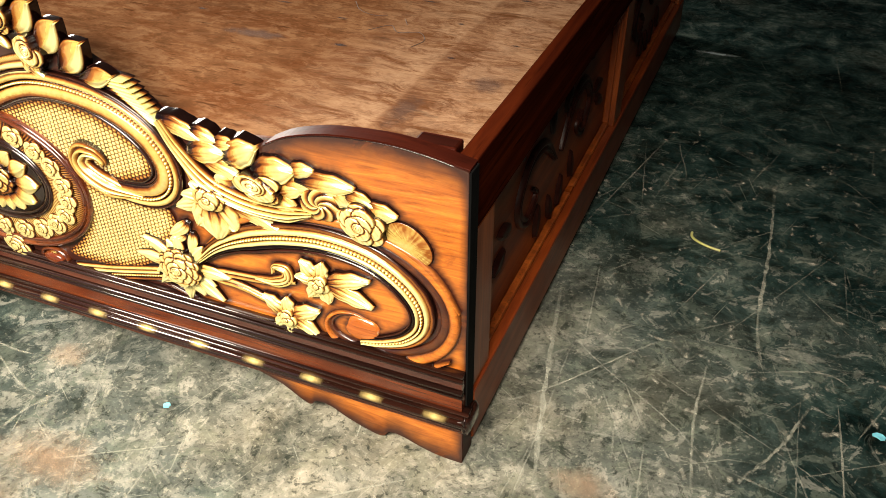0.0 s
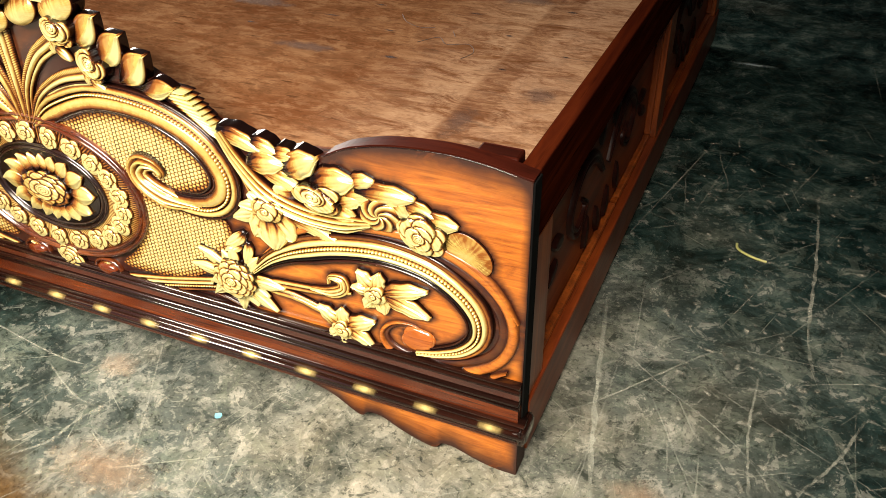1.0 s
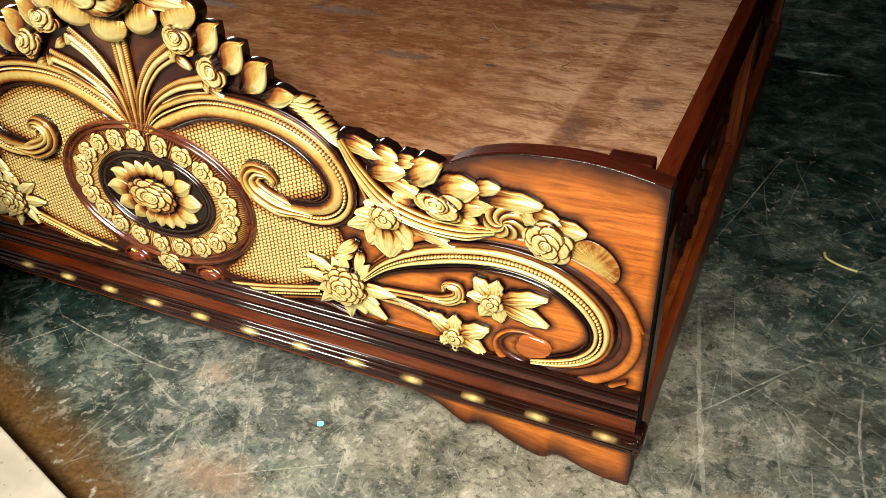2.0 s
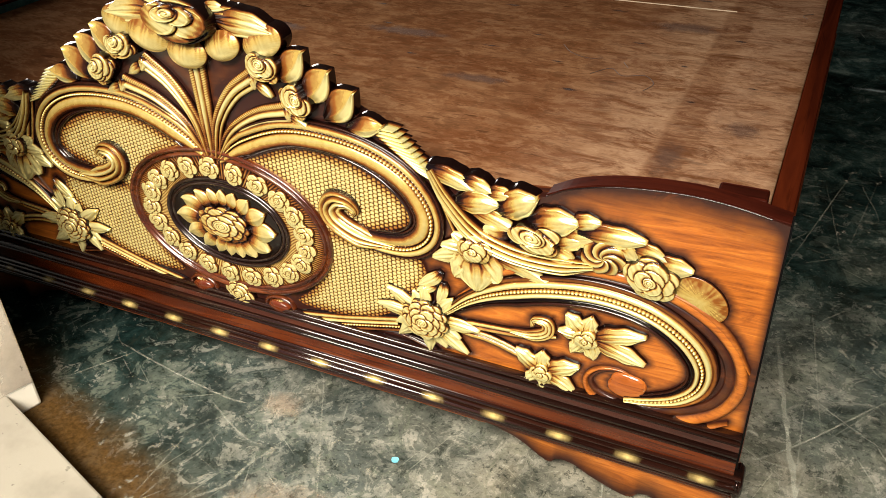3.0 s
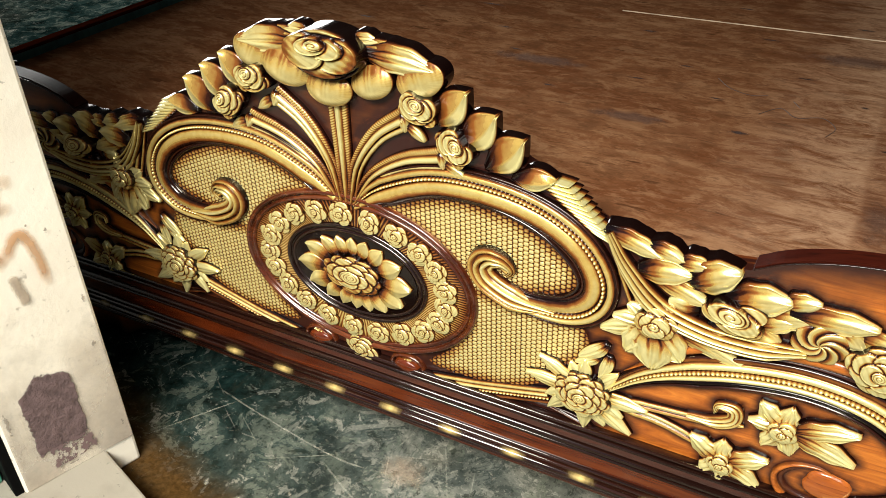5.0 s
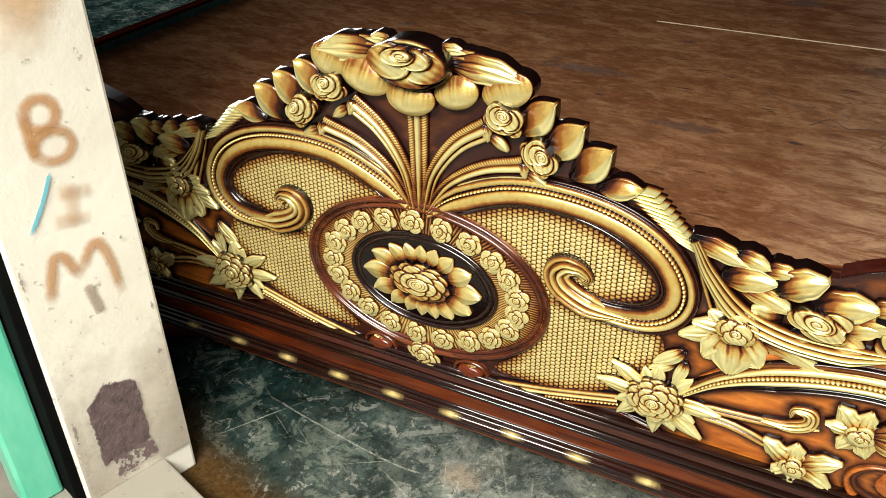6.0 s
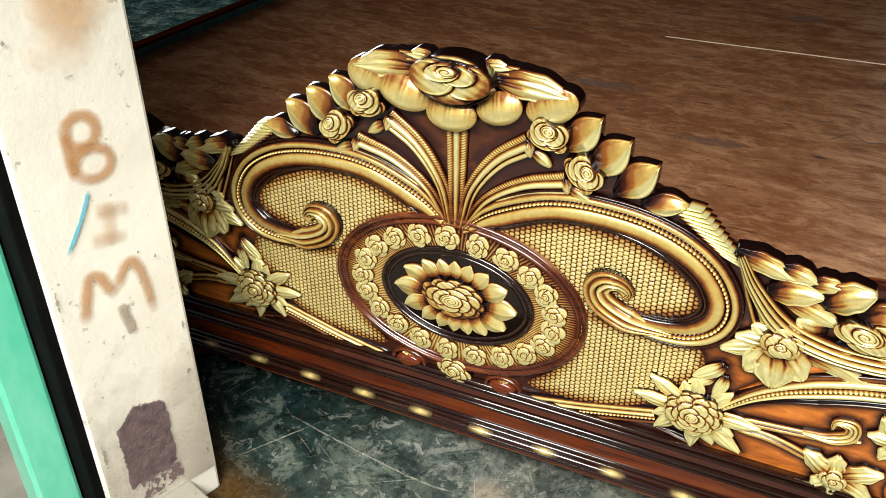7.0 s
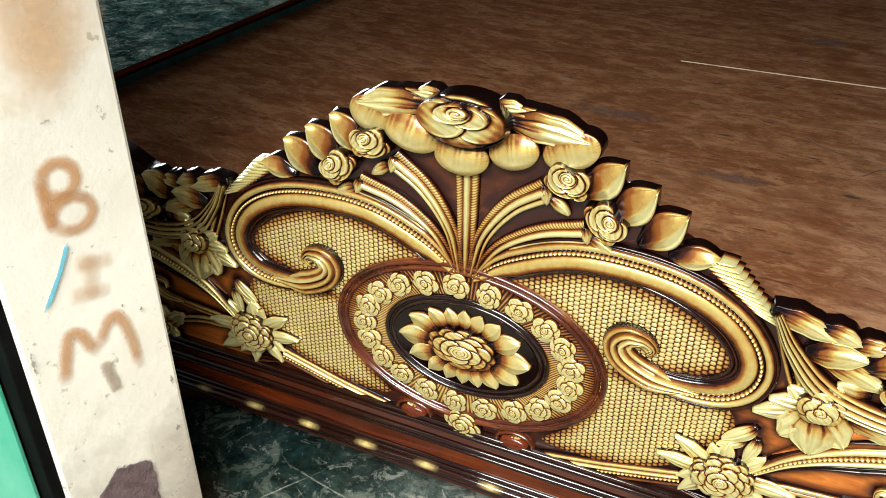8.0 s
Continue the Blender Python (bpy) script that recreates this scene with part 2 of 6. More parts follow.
def floor_surface():
    """Dark green-grey cement film, flaked and scuffed pale, with the door light's falloff painted into the wear, and
    brown dirt along the sill.
    """
    n = Nodes("scratched_cement", 0.5)
    n.put(n.bsdf, "Specular IOR Level", 0.0)
    split = n.add("ShaderNodeSeparateXYZ", Vector=n.mapped((1, 1, 1)))

    def axis(way):
        run = n.maths("ADD", n.maths("MULTIPLY", split.outputs["X"], way.x), n.maths("MULTIPLY", split.outputs["Y"], way.y))
        return n.maths("SUBTRACT", run, JAMB.dot(way))

    inward, along = axis(INWARD), axis(ALONG)
    broad = n.noise(n.mapped((1.9, 1.9, 1.9)), 1.0, 5, 0.6)
    # Wear by the door; the light's falloff inward and sideways is painted in too.
    lit_wear = n.maths("MULTIPLY", n.maths("SUBTRACT", 1.0, n.grey(n.maths("MULTIPLY", inward, 0.30), 0.05, 0.52)), n.grey(along, 0.0, 1.0))
    lit_wear = n.maths("MULTIPLY", lit_wear, n.maths("SUBTRACT", 1.0, n.maths("MULTIPLY", n.grey(n.maths("MULTIPLY", along, 0.4), 0.46, 0.70), 0.75)))
    lit_wear = n.maths("ADD", lit_wear, n.maths("MULTIPLY", n.maths("SUBTRACT", broad, 0.5), 1.1))
    # Daylight fading deeper into the room, painted as weaker flakes.
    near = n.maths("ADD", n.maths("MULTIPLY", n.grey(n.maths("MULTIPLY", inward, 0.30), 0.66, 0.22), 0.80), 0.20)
    blotch = n.noise(n.mapped((8, 8, 8), (0, 0, 0), (5, 2, 0)), 1.0, 10, 0.74, 0.5)
    grit = n.noise(n.mapped((85, 85, 85)), 1.0, 5, 0.7)
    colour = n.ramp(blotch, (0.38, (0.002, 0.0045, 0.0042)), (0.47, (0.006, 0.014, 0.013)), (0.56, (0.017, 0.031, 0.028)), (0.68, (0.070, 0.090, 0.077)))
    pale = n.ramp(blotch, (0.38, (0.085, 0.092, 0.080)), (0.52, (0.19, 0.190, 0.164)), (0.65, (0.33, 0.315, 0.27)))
    colour = n.mix(n.maths("MULTIPLY", n.grey(lit_wear, 0.10, 0.8), 0.85), colour, n.ramp(blotch, (0.38, (0.056, 0.067, 0.062)), (0.62, (0.150, 0.156, 0.139))))
    # Flakes with ragged edges, at two sizes.
    flake = n.noise(n.mapped((6, 6, 6), (0, 0, 0), (1, 6, 0)), 1.0, 11, 0.74, 1.1)
    level = n.maths("ADD", flake, n.maths("MULTIPLY", lit_wear, 0.20))
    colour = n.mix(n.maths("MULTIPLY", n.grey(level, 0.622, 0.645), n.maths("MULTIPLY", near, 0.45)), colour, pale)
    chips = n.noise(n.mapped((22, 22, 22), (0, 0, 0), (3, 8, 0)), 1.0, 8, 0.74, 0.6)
    level = n.maths("ADD", chips, n.maths("MULTIPLY", lit_wear, 0.09))
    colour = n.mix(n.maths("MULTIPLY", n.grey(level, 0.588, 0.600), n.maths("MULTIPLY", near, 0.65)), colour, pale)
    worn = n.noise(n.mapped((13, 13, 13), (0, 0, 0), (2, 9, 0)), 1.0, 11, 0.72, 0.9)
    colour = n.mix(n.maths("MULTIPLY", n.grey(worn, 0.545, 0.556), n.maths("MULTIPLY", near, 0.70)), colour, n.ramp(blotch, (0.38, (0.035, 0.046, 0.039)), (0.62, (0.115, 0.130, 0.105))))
    # Broad soft scuffs and fine hair scratches at several slants.
    scuff = hair = None
    for k, (turn, length, fine) in enumerate(((0.25, 2.0, 24), (0.95, 1.8, 20), (1.60, 2.0, 28), (2.30, 1.8, 22), (2.85, 2.2, 30))):
        streak = n.noise(n.mapped((length, fine, 1), (0, 0, turn), (k * 3.7, k * 1.9, 0)), 1.0, 6, 0.68, 0.12)
        scuff = streak if scuff is None else n.maths("MAXIMUM", scuff, streak)
        line = n.noise(n.mapped((length * 1.6, fine * 6, 1), (0, 0, turn + 0.3), (k * 5.1, k * 2.3, 0)), 1.0, 2, 0.5, 0.06)
        hair = line if hair is None else n.maths("MAXIMUM", hair, line)
    level = n.maths("ADD", scuff, n.maths("MULTIPLY", lit_wear, 0.17))
    colour = n.mix(n.maths("MULTIPLY", n.grey(level, 0.76, 0.94), 0.40), colour, pale)
    level = n.maths("ADD", hair, n.maths("MULTIPLY", lit_wear, 0.05))
    colour = n.mix(n.maths("MULTIPLY", n.grey(level, 0.73, 0.79), 0.34), colour, (0.33, 0.33, 0.27))
    tan = n.noise(n.mapped((1.5, 1.5, 1.5), (0, 0, 0), (8, 5, 0)), 1.0, 6, 0.65)
    colour = n.mix(n.maths("MULTIPLY", n.grey(tan, 0.46, 0.66), n.maths("MULTIPLY", n.grey(lit_wear, 0.0, 0.6), 0.45)), colour, n.ramp(blotch, (0.35, (0.06, 0.048, 0.026)), (0.62, (0.25, 0.20, 0.13))))
    colour = n.mix(n.maths("MULTIPLY", n.grey(chips, 0.43, 0.39), 0.70), colour, (0.010, 0.013, 0.010))
    colour = n.mix(n.maths("MULTIPLY", n.grey(grit, 0.58, 0.64), n.maths("MULTIPLY", n.grey(lit_wear, -0.1, 0.7), 0.40)), colour, (0.32, 0.31, 0.25))
    colour = n.mix(n.maths("MULTIPLY", n.grey(grit, 0.44, 0.38), 0.60), colour, (0.014, 0.017, 0.014))
    # Brown dirt swept up against the sill.
    edge = n.maths("ADD", inward, n.maths("MULTIPLY", n.maths("SUBTRACT", n.noise(n.mapped((9, 9, 9)), 1.0, 4), 0.5), 0.10))
    dirt = n.maths("SUBTRACT", 1.0, n.grey(edge, 0.065, 0.15))
    colour = n.mix(n.maths("MULTIPLY", dirt, 0.9), colour, n.ramp(grit, (0.35, (0.036, 0.018, 0.005)), (0.7, (0.085, 0.045, 0.014))))
    n.bump(n.maths("ADD", blotch, n.maths("MULTIPLY", chips, 0.5)), 0.25, 0.002)
    return n.done(colour, n.ramp(blotch, (0.3, (0.62,) * 3), (0.7, (0.85,) * 3)))


def plaster(name, clean, dirty, amount=0.5):
    n = Nodes(name, 0.8)
    cloud = n.noise(n.mapped((4, 4, 4)), 1.0, 5, 0.6)
    specks = n.noise(n.mapped((55, 55, 55)), 1.0, 4, 0.6)
    colour = n.mix(n.maths("MULTIPLY", n.grey(cloud, 0.42, 0.70), amount), clean, dirty)
    colour = n.mix(n.maths("MULTIPLY", n.grey(specks, 0.65, 0.70), 0.6), colour, tuple(c * 0.5 for c in dirty))
    n.bump(n.noise(n.mapped((30, 30, 30)), 1.0, 6, 0.7), 0.3, 0.004)
    return n.done(colour)


def paint(name, colour, rough=0.5, worn=None, scale=20.0, metal=0.0):
    n = Nodes(name, rough, metal)
    patch = n.noise(n.mapped((scale, scale, scale * 0.4)), 1.0, 5, 0.62)
    grain = n.noise(n.mapped((scale * 6,) * 3), 1.0, 3)
    worn = worn or tuple(c * 0.6 for c in colour)
    n.bump(grain, 0.2, 0.002)
    return n.done(n.mix(n.grey(patch, 0.45, 0.66), colour, worn))


GOLD = gilded()
BURST = burst_wood()
ROSEWOOD = wood("dark_rosewood", (0.040, 0.006, 0.002), (0.125, 0.022, 0.004), (0.23, 0.052, 0.009), 1, 0.42, 0.1, 1.0, 0.2)
TOPWOOD = wood("dark_rail_wood", (0.012, 0.002, 0.001), (0.036, 0.006, 0.002), (0.075, 0.013, 0.003), 1, 0.62, 0.0, 1.0, 0.0)
VINEWOOD = wood("black_carved_wood", (0.006, 0.002, 0.001), (0.014, 0.003, 0.002), (0.035, 0.008, 0.003), 1, 0.35, 0.0, 1.0, 0.12)
REDWOOD = wood("red_brown_wood", (0.014, 0.003, 0.0015), (0.080, 0.014, 0.003), (0.21, 0.048, 0.008), 0, 0.17, 0.35)
STILEWOOD = wood("red_stile_wood", (0.050, 0.009, 0.002), (0.16, 0.034, 0.006), (0.30, 0.078, 0.013), 2, 0.34, 0.1, 1.0, 0.3)
ROLLWOOD = roll_wood()
LOWROLL = wood("dark_red_lacquer_wood", (0.012, 0.003, 0.002), (0.040, 0.008, 0.003), (0.10, 0.022, 0.005), 0, 0.14, 0.6)
EDGEWOOD = wood("edge_wood", (0.010, 0.002, 0.001), (0.026, 0.004, 0.002), (0.042, 0.007, 0.003), 0, 0.42, 0.0, 1.0, 0.08)
BLACKWOOD = wood("black_lacquer_wood", (0.006, 0.002, 0.0015), (0.012, 0.004, 0.0025), (0.028, 0.008, 0.004), 0, 0.15, 0.5)
POLISHED = wood("polished_scroll_wood", (0.012, 0.003, 0.0015), (0.070, 0.014, 0.004), (0.18, 0.048, 0.010), 0, 0.15, 0.6)
EYEWOOD = wood("amber_wood", (0.15, 0.034, 0.007), (0.29, 0.075, 0.012), (0.42, 0.135, 0.022), 0, 0.22, 0.5, 1.5)
DARKEYE = wood("dark_red_eye_wood", (0.05, 0.008, 0.003), (0.11, 0.020, 0.004), (0.18, 0.042, 0.008), 0, 0.15, 0.7, 1.5)
PLY = plywood_surface()
FLOOR = floor_surface()
WHITEWASH = plaster("whitewashed_plaster", (0.84, 0.79, 0.68), (0.64, 0.55, 0.44), 0.45)
GREYWALL = plaster("grey_plaster", (0.16, 0.155, 0.14), (0.10, 0.095, 0.085))
SILL = plaster("pale_cement", (0.27, 0.245, 0.20), (0.12, 0.105, 0.08), 0.9)
YARD = plaster("yard_cement", (0.36, 0.35, 0.32), (0.24, 0.235, 0.21), 0.8)
GREEN = paint("green_gloss_paint", (0.12, 0.58, 0.36), 0.28, (0.26, 0.72, 0.50), 7)
DARKGREEN = paint("dark_green_paint", (0.03, 0.20, 0.12), 0.4, (0.05, 0.26, 0.16), 9)
BLACK = paint("gap_and_edge_black", (0.003, 0.003, 0.003), 0.95, (0.006, 0.006, 0.005))
BLACK.node_tree.nodes["Principled BSDF"].inputs["Specular IOR Level"].default_value = 0.05
def coat_of(name, colour, low, high, scale, strength=1.0, rough=0.3):
    """Paint that covers where its "cover" value, broken up by noise, is high; bare wall shows elsewhere."""
    n = Nodes(name, 0.85)
    cover = n.add("ShaderNodeAttribute")
    cover.attribute_name = "cover"
    rag = n.noise(n.mapped((scale,) * 3), 1.0, 6, 0.68)
    amount = n.maths("ADD", cover.outputs["Fac"], n.maths("MULTIPLY", n.maths("SUBTRACT", rag, 0.5), 1.1))
    n.put(n.bsdf, "Alpha", n.maths("MULTIPLY", n.grey(amount, low, high), strength))
    n.bump(rag, rough, 0.002 + 0.004 * (rough > 0.5))
    return n.done(n.ramp(rag, (0.3, tuple(c * (0.75 if rough < 0.5 else 0.5) for c in colour)), (0.7, colour)))


SPRAY = coat_of("brown_spray_paint", (0.62, 0.32, 0.12), -0.15, 1.25, 14, 0.7)
FAINT = coat_of("faint_spray_paint", (0.66, 0.40, 0.20), 0.1, 1.6, 18, 0.33)
STAIN = coat_of("brown_wall_stain", (0.82, 0.54, 0.29), 0.05, 1.1, 14, 0.6)
DRIP = coat_of("grey_drip", (0.45, 0.36, 0.27), 0.2, 0.9, 60, 0.8)
PATCH = coat_of("purple_brown_patch", (0.175, 0.115, 0.115), 0.42, 0.56, 60, 1.0, 1.0)
SMEAR = coat_of("purple_brown_smear", (0.17, 0.11, 0.11), 0.98, 1.08, 90)
CHALK = coat_of("blue_chalk", (0.20, 0.55, 0.68), 0.35, 0.8, 90)
PENCIL = paint("pencil_lead", (0.05, 0.03, 0.025), 0.6)
SHAVING = paint("yellow_shaving", (0.34, 0.34, 0.10), 0.6, (0.42, 0.40, 0.18))


# ---- building blocks ----
RELIEF = 0.54  # how deep the carving stands, against the heights given below


def mesh_of(name, verts, faces, values=None, kind="gilt", smooth=True):
    data = bpy.data.meshes.new(name)
    if values is not None and kind == "gilt":
        verts = [(x, y * RELIEF if y < 0 else y, z) for x, y, z in verts]
    data.from_pydata([tuple(v) for v in verts], [], faces)
    if values is not None:
        data.attributes.new(kind, "FLOAT", "POINT").data.foreach_set("value", np.asarray(values, dtype=np.float32))
    data.polygons.foreach_set("use_smooth", [smooth] * len(data.polygons))
    data.update()
    return data


def put(name, data, material, parent=None, label="", m=None):
    """A mesh object under a thing or part, or at top level."""
    if not data.materials:
        data.materials.append(material)
    ob = new(name, data)
    ob.parent = parent
    if m is not None:
        ob.matrix_basis = m
    if label:
        ob["label"] = label
    return ob


def part(name, bm, material, parent=None, label="", smooth=False, m=None):
    data = bpy.data.meshes.new(name)
    bmesh.ops.recalc_face_normals(bm, faces=bm.faces)
    bm.to_mesh(data)
    bm.free()
    data.polygons.foreach_set("use_smooth", [smooth] * len(data.polygons))
    return put(name, data, material, parent, label, m)


MIRROR = Matrix.Diagonal((-1, 1, 1, 1))


CARVED = []


def both(name, data, material, parent, label="", m=None):
    """A piece of the carving and its mirror image on the other half."""
    m = m or Matrix()
    CARVED.extend((p.x, p.z) for p in (m @ v.co for v in list(data.vertices)[::3]))
    return put(name, data, material, parent, label, m), put(name, data, material, parent, label, MIRROR @ m)


def box(x0, x1, y0, y1, z0, z1, bevel=0.0, segments=2):
    bm = bmesh.new()
    bmesh.ops.create_cube(bm, size=1)
    for v in bm.verts:
        v.co = Vector(((x0 + x1) / 2 + v.co.x * (x1 - x0), (y0 + y1) / 2 + v.co.y * (y1 - y0), (z0 + z1) / 2 + v.co.z * (z1 - z0)))
    if bevel:
        bmesh.ops.bevel(bm, geom=bm.edges[:], offset=bevel, segments=segments, profile=0.5, affect="EDGES")
    return bm


def slab(outline, y0, y1, bevel=0.0):
    """A board with an outline in x and z, from depth y0 to y1."""
    bm = bmesh.new()
    face = bm.faces.new([bm.verts.new((x, y0, z)) for x, z in outline])
    made = bmesh.ops.extrude_face_region(bm, geom=[face])
    for v in made["geom"]:
        if isinstance(v, bmesh.types.BMVert):
            v.co.y = y1
    if bevel:
        rim = [e for e in bm.edges if abs(e.verts[0].co.y - y0) < 1e-6 and abs(e.verts[1].co.y - y0) < 1e-6]
        bmesh.ops.bevel(bm, geom=rim, offset=bevel, segments=2, profile=0.5, affect="EDGES")
    return bm


def prism(corners, z0, z1, bevel=0.0):
    """An upright block over corners in the plan."""
    bm = bmesh.new()
    face = bm.faces.new([bm.verts.new((p[0], p[1], z0)) for p in corners])
    made = bmesh.ops.extrude_face_region(bm, geom=[face])
    for v in made["geom"]:
        if isinstance(v, bmesh.types.BMVert):
            v.co.z = z1
    if bevel:
        bmesh.ops.bevel(bm, geom=bm.edges[:], offset=bevel, segments=2, profile=0.5, affect="EDGES")
    return bm


def spline(points, count, closed=False):
    """Even steps along a smooth line through a few points."""
    p = np.array(points, float)
    p = np.vstack([p[-1:], p, p[:2]]) if closed else np.vstack([2 * p[0] - p[1], p, 2 * p[-1] - p[-2]])
    out = []
    for k in range(1, len(p) - 2):
        for t in np.linspace(0, 1, 24, endpoint=False):
            a, b, c, d = p[k - 1:k + 3]
            out.append(0.5 * (2 * b + (c - a) * t + (2 * a - 5 * b + 4 * c - d) * t * t + (3 * b - a - 3 * c + d) * t ** 3))
    out.append(p[-2])
    out = np.array(out)
    run = np.concatenate([[0], np.cumsum(np.linalg.norm(np.diff(out, axis=0), axis=1))])
    at = np.linspace(0, run[-1], count)
    return np.stack([np.interp(at, run, out[:, k]) for k in range(out.shape[1])], 1), run[-1]


def grid_faces(rows, cols, wrap=False):
    faces = []
    for i in range(rows if wrap else rows - 1):
        a, b = i * cols, ((i + 1) % rows) * cols
        faces += [(a + j, a + j + 1, b + j + 1, b + j) for j in range(cols - 1)]
    return faces


def sweep(name, line, width, height, profile, count=160, cols=21, closed=False, lift=0.0, back=0.004, kind="gilt"):
    """A moulding along a line on the board. profile(v, run, s) gives height and gilt (or spray) for v from -1 to 1 across it."""
    deep = 1.0 if kind == "gilt" else RELIEF
    p, length = spline(line, count + (1 if closed else 0), closed)
    if closed:
        p = p[:-1]
        tangent = np.roll(p, -1, 0) - np.roll(p, 1, 0)
    else:
        tangent = np.gradient(p, axis=0)
    tangent /= np.linalg.norm(tangent, axis=1)[:, None] + 1e-9
    side = np.stack([-tangent[:, 1], tangent[:, 0]], 1)
    verts, values = [], []
    for i in range(len(p)):
        s = i / (len(p) - 1)
        w, h = width(s) / 2, height(s)
        for j in range(cols):
            v = -1 + 2 * j / (cols - 1)
            up, gilt = profile(v, s * length, s)
            rim = j in (0, cols - 1)
            x, z = p[i] + side[i] * (v * w)
            verts.append((x, back if rim else -(lift + h * up) * deep, z))
            values.append(gilt)
    return mesh_of(name, verts, grid_faces(len(p), cols, closed), values, kind)


def rope(v, at, wide):
    return max(0.0, 1 - ((v - at) / wide) ** 2) ** 0.5 if abs(v - at) < wide else 0.0


def ribs(*places):
    """A profile made of rounded ribs: (centre, half width, height, gilt, turns per metre, fade). A rib with turns is a row of
    beads where its half width is small and a hatched flank where it is large; fade browns it towards its -1 side."""
    def profile(v, run, s):
        up, gilt = 0.05, 0.04
        for at, wide, tall, gold, twist, *fade in places:
            r = rope(v, at, wide)
            if r > 0:
                across = (v - at) / wide
                slant = 0.3 if wide < 0.15 else 4.2
                wave = 1.0 if not twist else max(0.0, 0.5 + 0.5 * math.sin(run * twist + across * slant)) ** 0.6
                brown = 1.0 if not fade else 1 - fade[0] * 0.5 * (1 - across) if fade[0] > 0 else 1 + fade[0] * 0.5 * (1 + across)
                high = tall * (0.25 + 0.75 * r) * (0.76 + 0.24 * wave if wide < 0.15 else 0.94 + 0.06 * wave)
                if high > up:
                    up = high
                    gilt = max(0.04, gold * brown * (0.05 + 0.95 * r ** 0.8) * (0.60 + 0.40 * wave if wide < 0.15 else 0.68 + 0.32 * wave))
        return up, gilt
    return profile


def taper(full, start=0.15, end=0.15, low=0.25):
    def width(s):
        k = min(1.0, (low + (1 - low) * s / start) if start and s < start else 1.0, (low + (1 - low) * (1 - s) / end) if end and s > 1 - end else 1.0)
        return full * k
    return width


def leaf(name, length, width, height, point=0.8, veins=5, bend=0.0, back=0.004, gold=1.0, flute=0.35, rows=30, cols=25, cup=0.0, burnt=0.30, waves=0.0, crease=0.26, ridge=0.0):
    """A carved leaf or petal from its foot at the origin, along +z. bend turns its tip sideways, point makes it
    sharper, cup hollows it, ridge gives it two flat flanks, waves notch its outline, and burnt is how much browner its
    one flank is."""
    verts, values = [], []
    for i in range(rows):
        s = i / (rows - 1)
        full = math.sin(math.pi * min(1.0, 0.08 + 0.92 * s) ** (0.95 + 0.25 * point))
        half = width / 2 * max(0.015, full ** (0.62 + 0.38 * point)) * (1 + waves * math.sin(19 * s + 1.0))
        mid = bend * s * s
        for j in range(cols):
            v = -1 + 2 * j / (cols - 1)
            rim = j in (0, cols - 1) or i in (0, rows - 1)
            edge = max(0.0, min(1.0, (abs(v) - 0.86) / 0.10))
            edge = max(edge, max(0.0, min(1.0, (s - 0.97) / 0.03)))
            dome = (0.40 + 0.60 * math.sin(math.pi * (0.10 + 0.66 * s))) * ((1 - 0.68 * v * v) * (1 - cup - ridge) + cup * (0.35 + 0.75 * v * v) + ridge * (1.05 - 0.85 * abs(v - 0.25 * math.sin(2.2 * s))))
            cut = crease * math.exp(-(v / 0.10) ** 2) * (1 - 0.8 * s) * (1 - cup)
            comb = math.cos(v * math.pi * veins + 1.5 * math.sin(3 * s))
            vein = flute * 0.20 * comb * (0.25 + 0.75 * s) * (1 - abs(v))
            lip = 0.14 * math.exp(-((abs(v) - 0.78) / 0.08) ** 2)
            up = (dome - cut + vein + lip) * (1 - 0.70 * edge)
            verts.append((mid + v * half, back if rim else -height * up, s * length))
            scored = flute * 1.1 * max(0.0, -comb - 0.55) * math.sin(math.pi * min(1.0, 0.2 + s))
            tone = gold * (0.30 + 0.70 * min(1.0, s / 0.55) ** 0.8) - scored - 1.3 * cut * (1 - s) + 0.15 * lip
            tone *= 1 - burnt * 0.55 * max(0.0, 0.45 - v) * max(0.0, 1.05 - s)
            tone *= 1 - 0.30 * ridge * max(0.0, min(1.0, 0.5 - 5 * (v - 0.25 * math.sin(2.2 * s)))) * (ridge > 0.7)
            tone -= 0.22 * max(0.0, 1 - s / 0.25)
            values.append((0.14 if back > 0.01 else 0.03) if rim else 0.03 + max(0.0, tone) * (1 - edge))
    return mesh_of(name, verts, grid_faces(rows, cols), values)


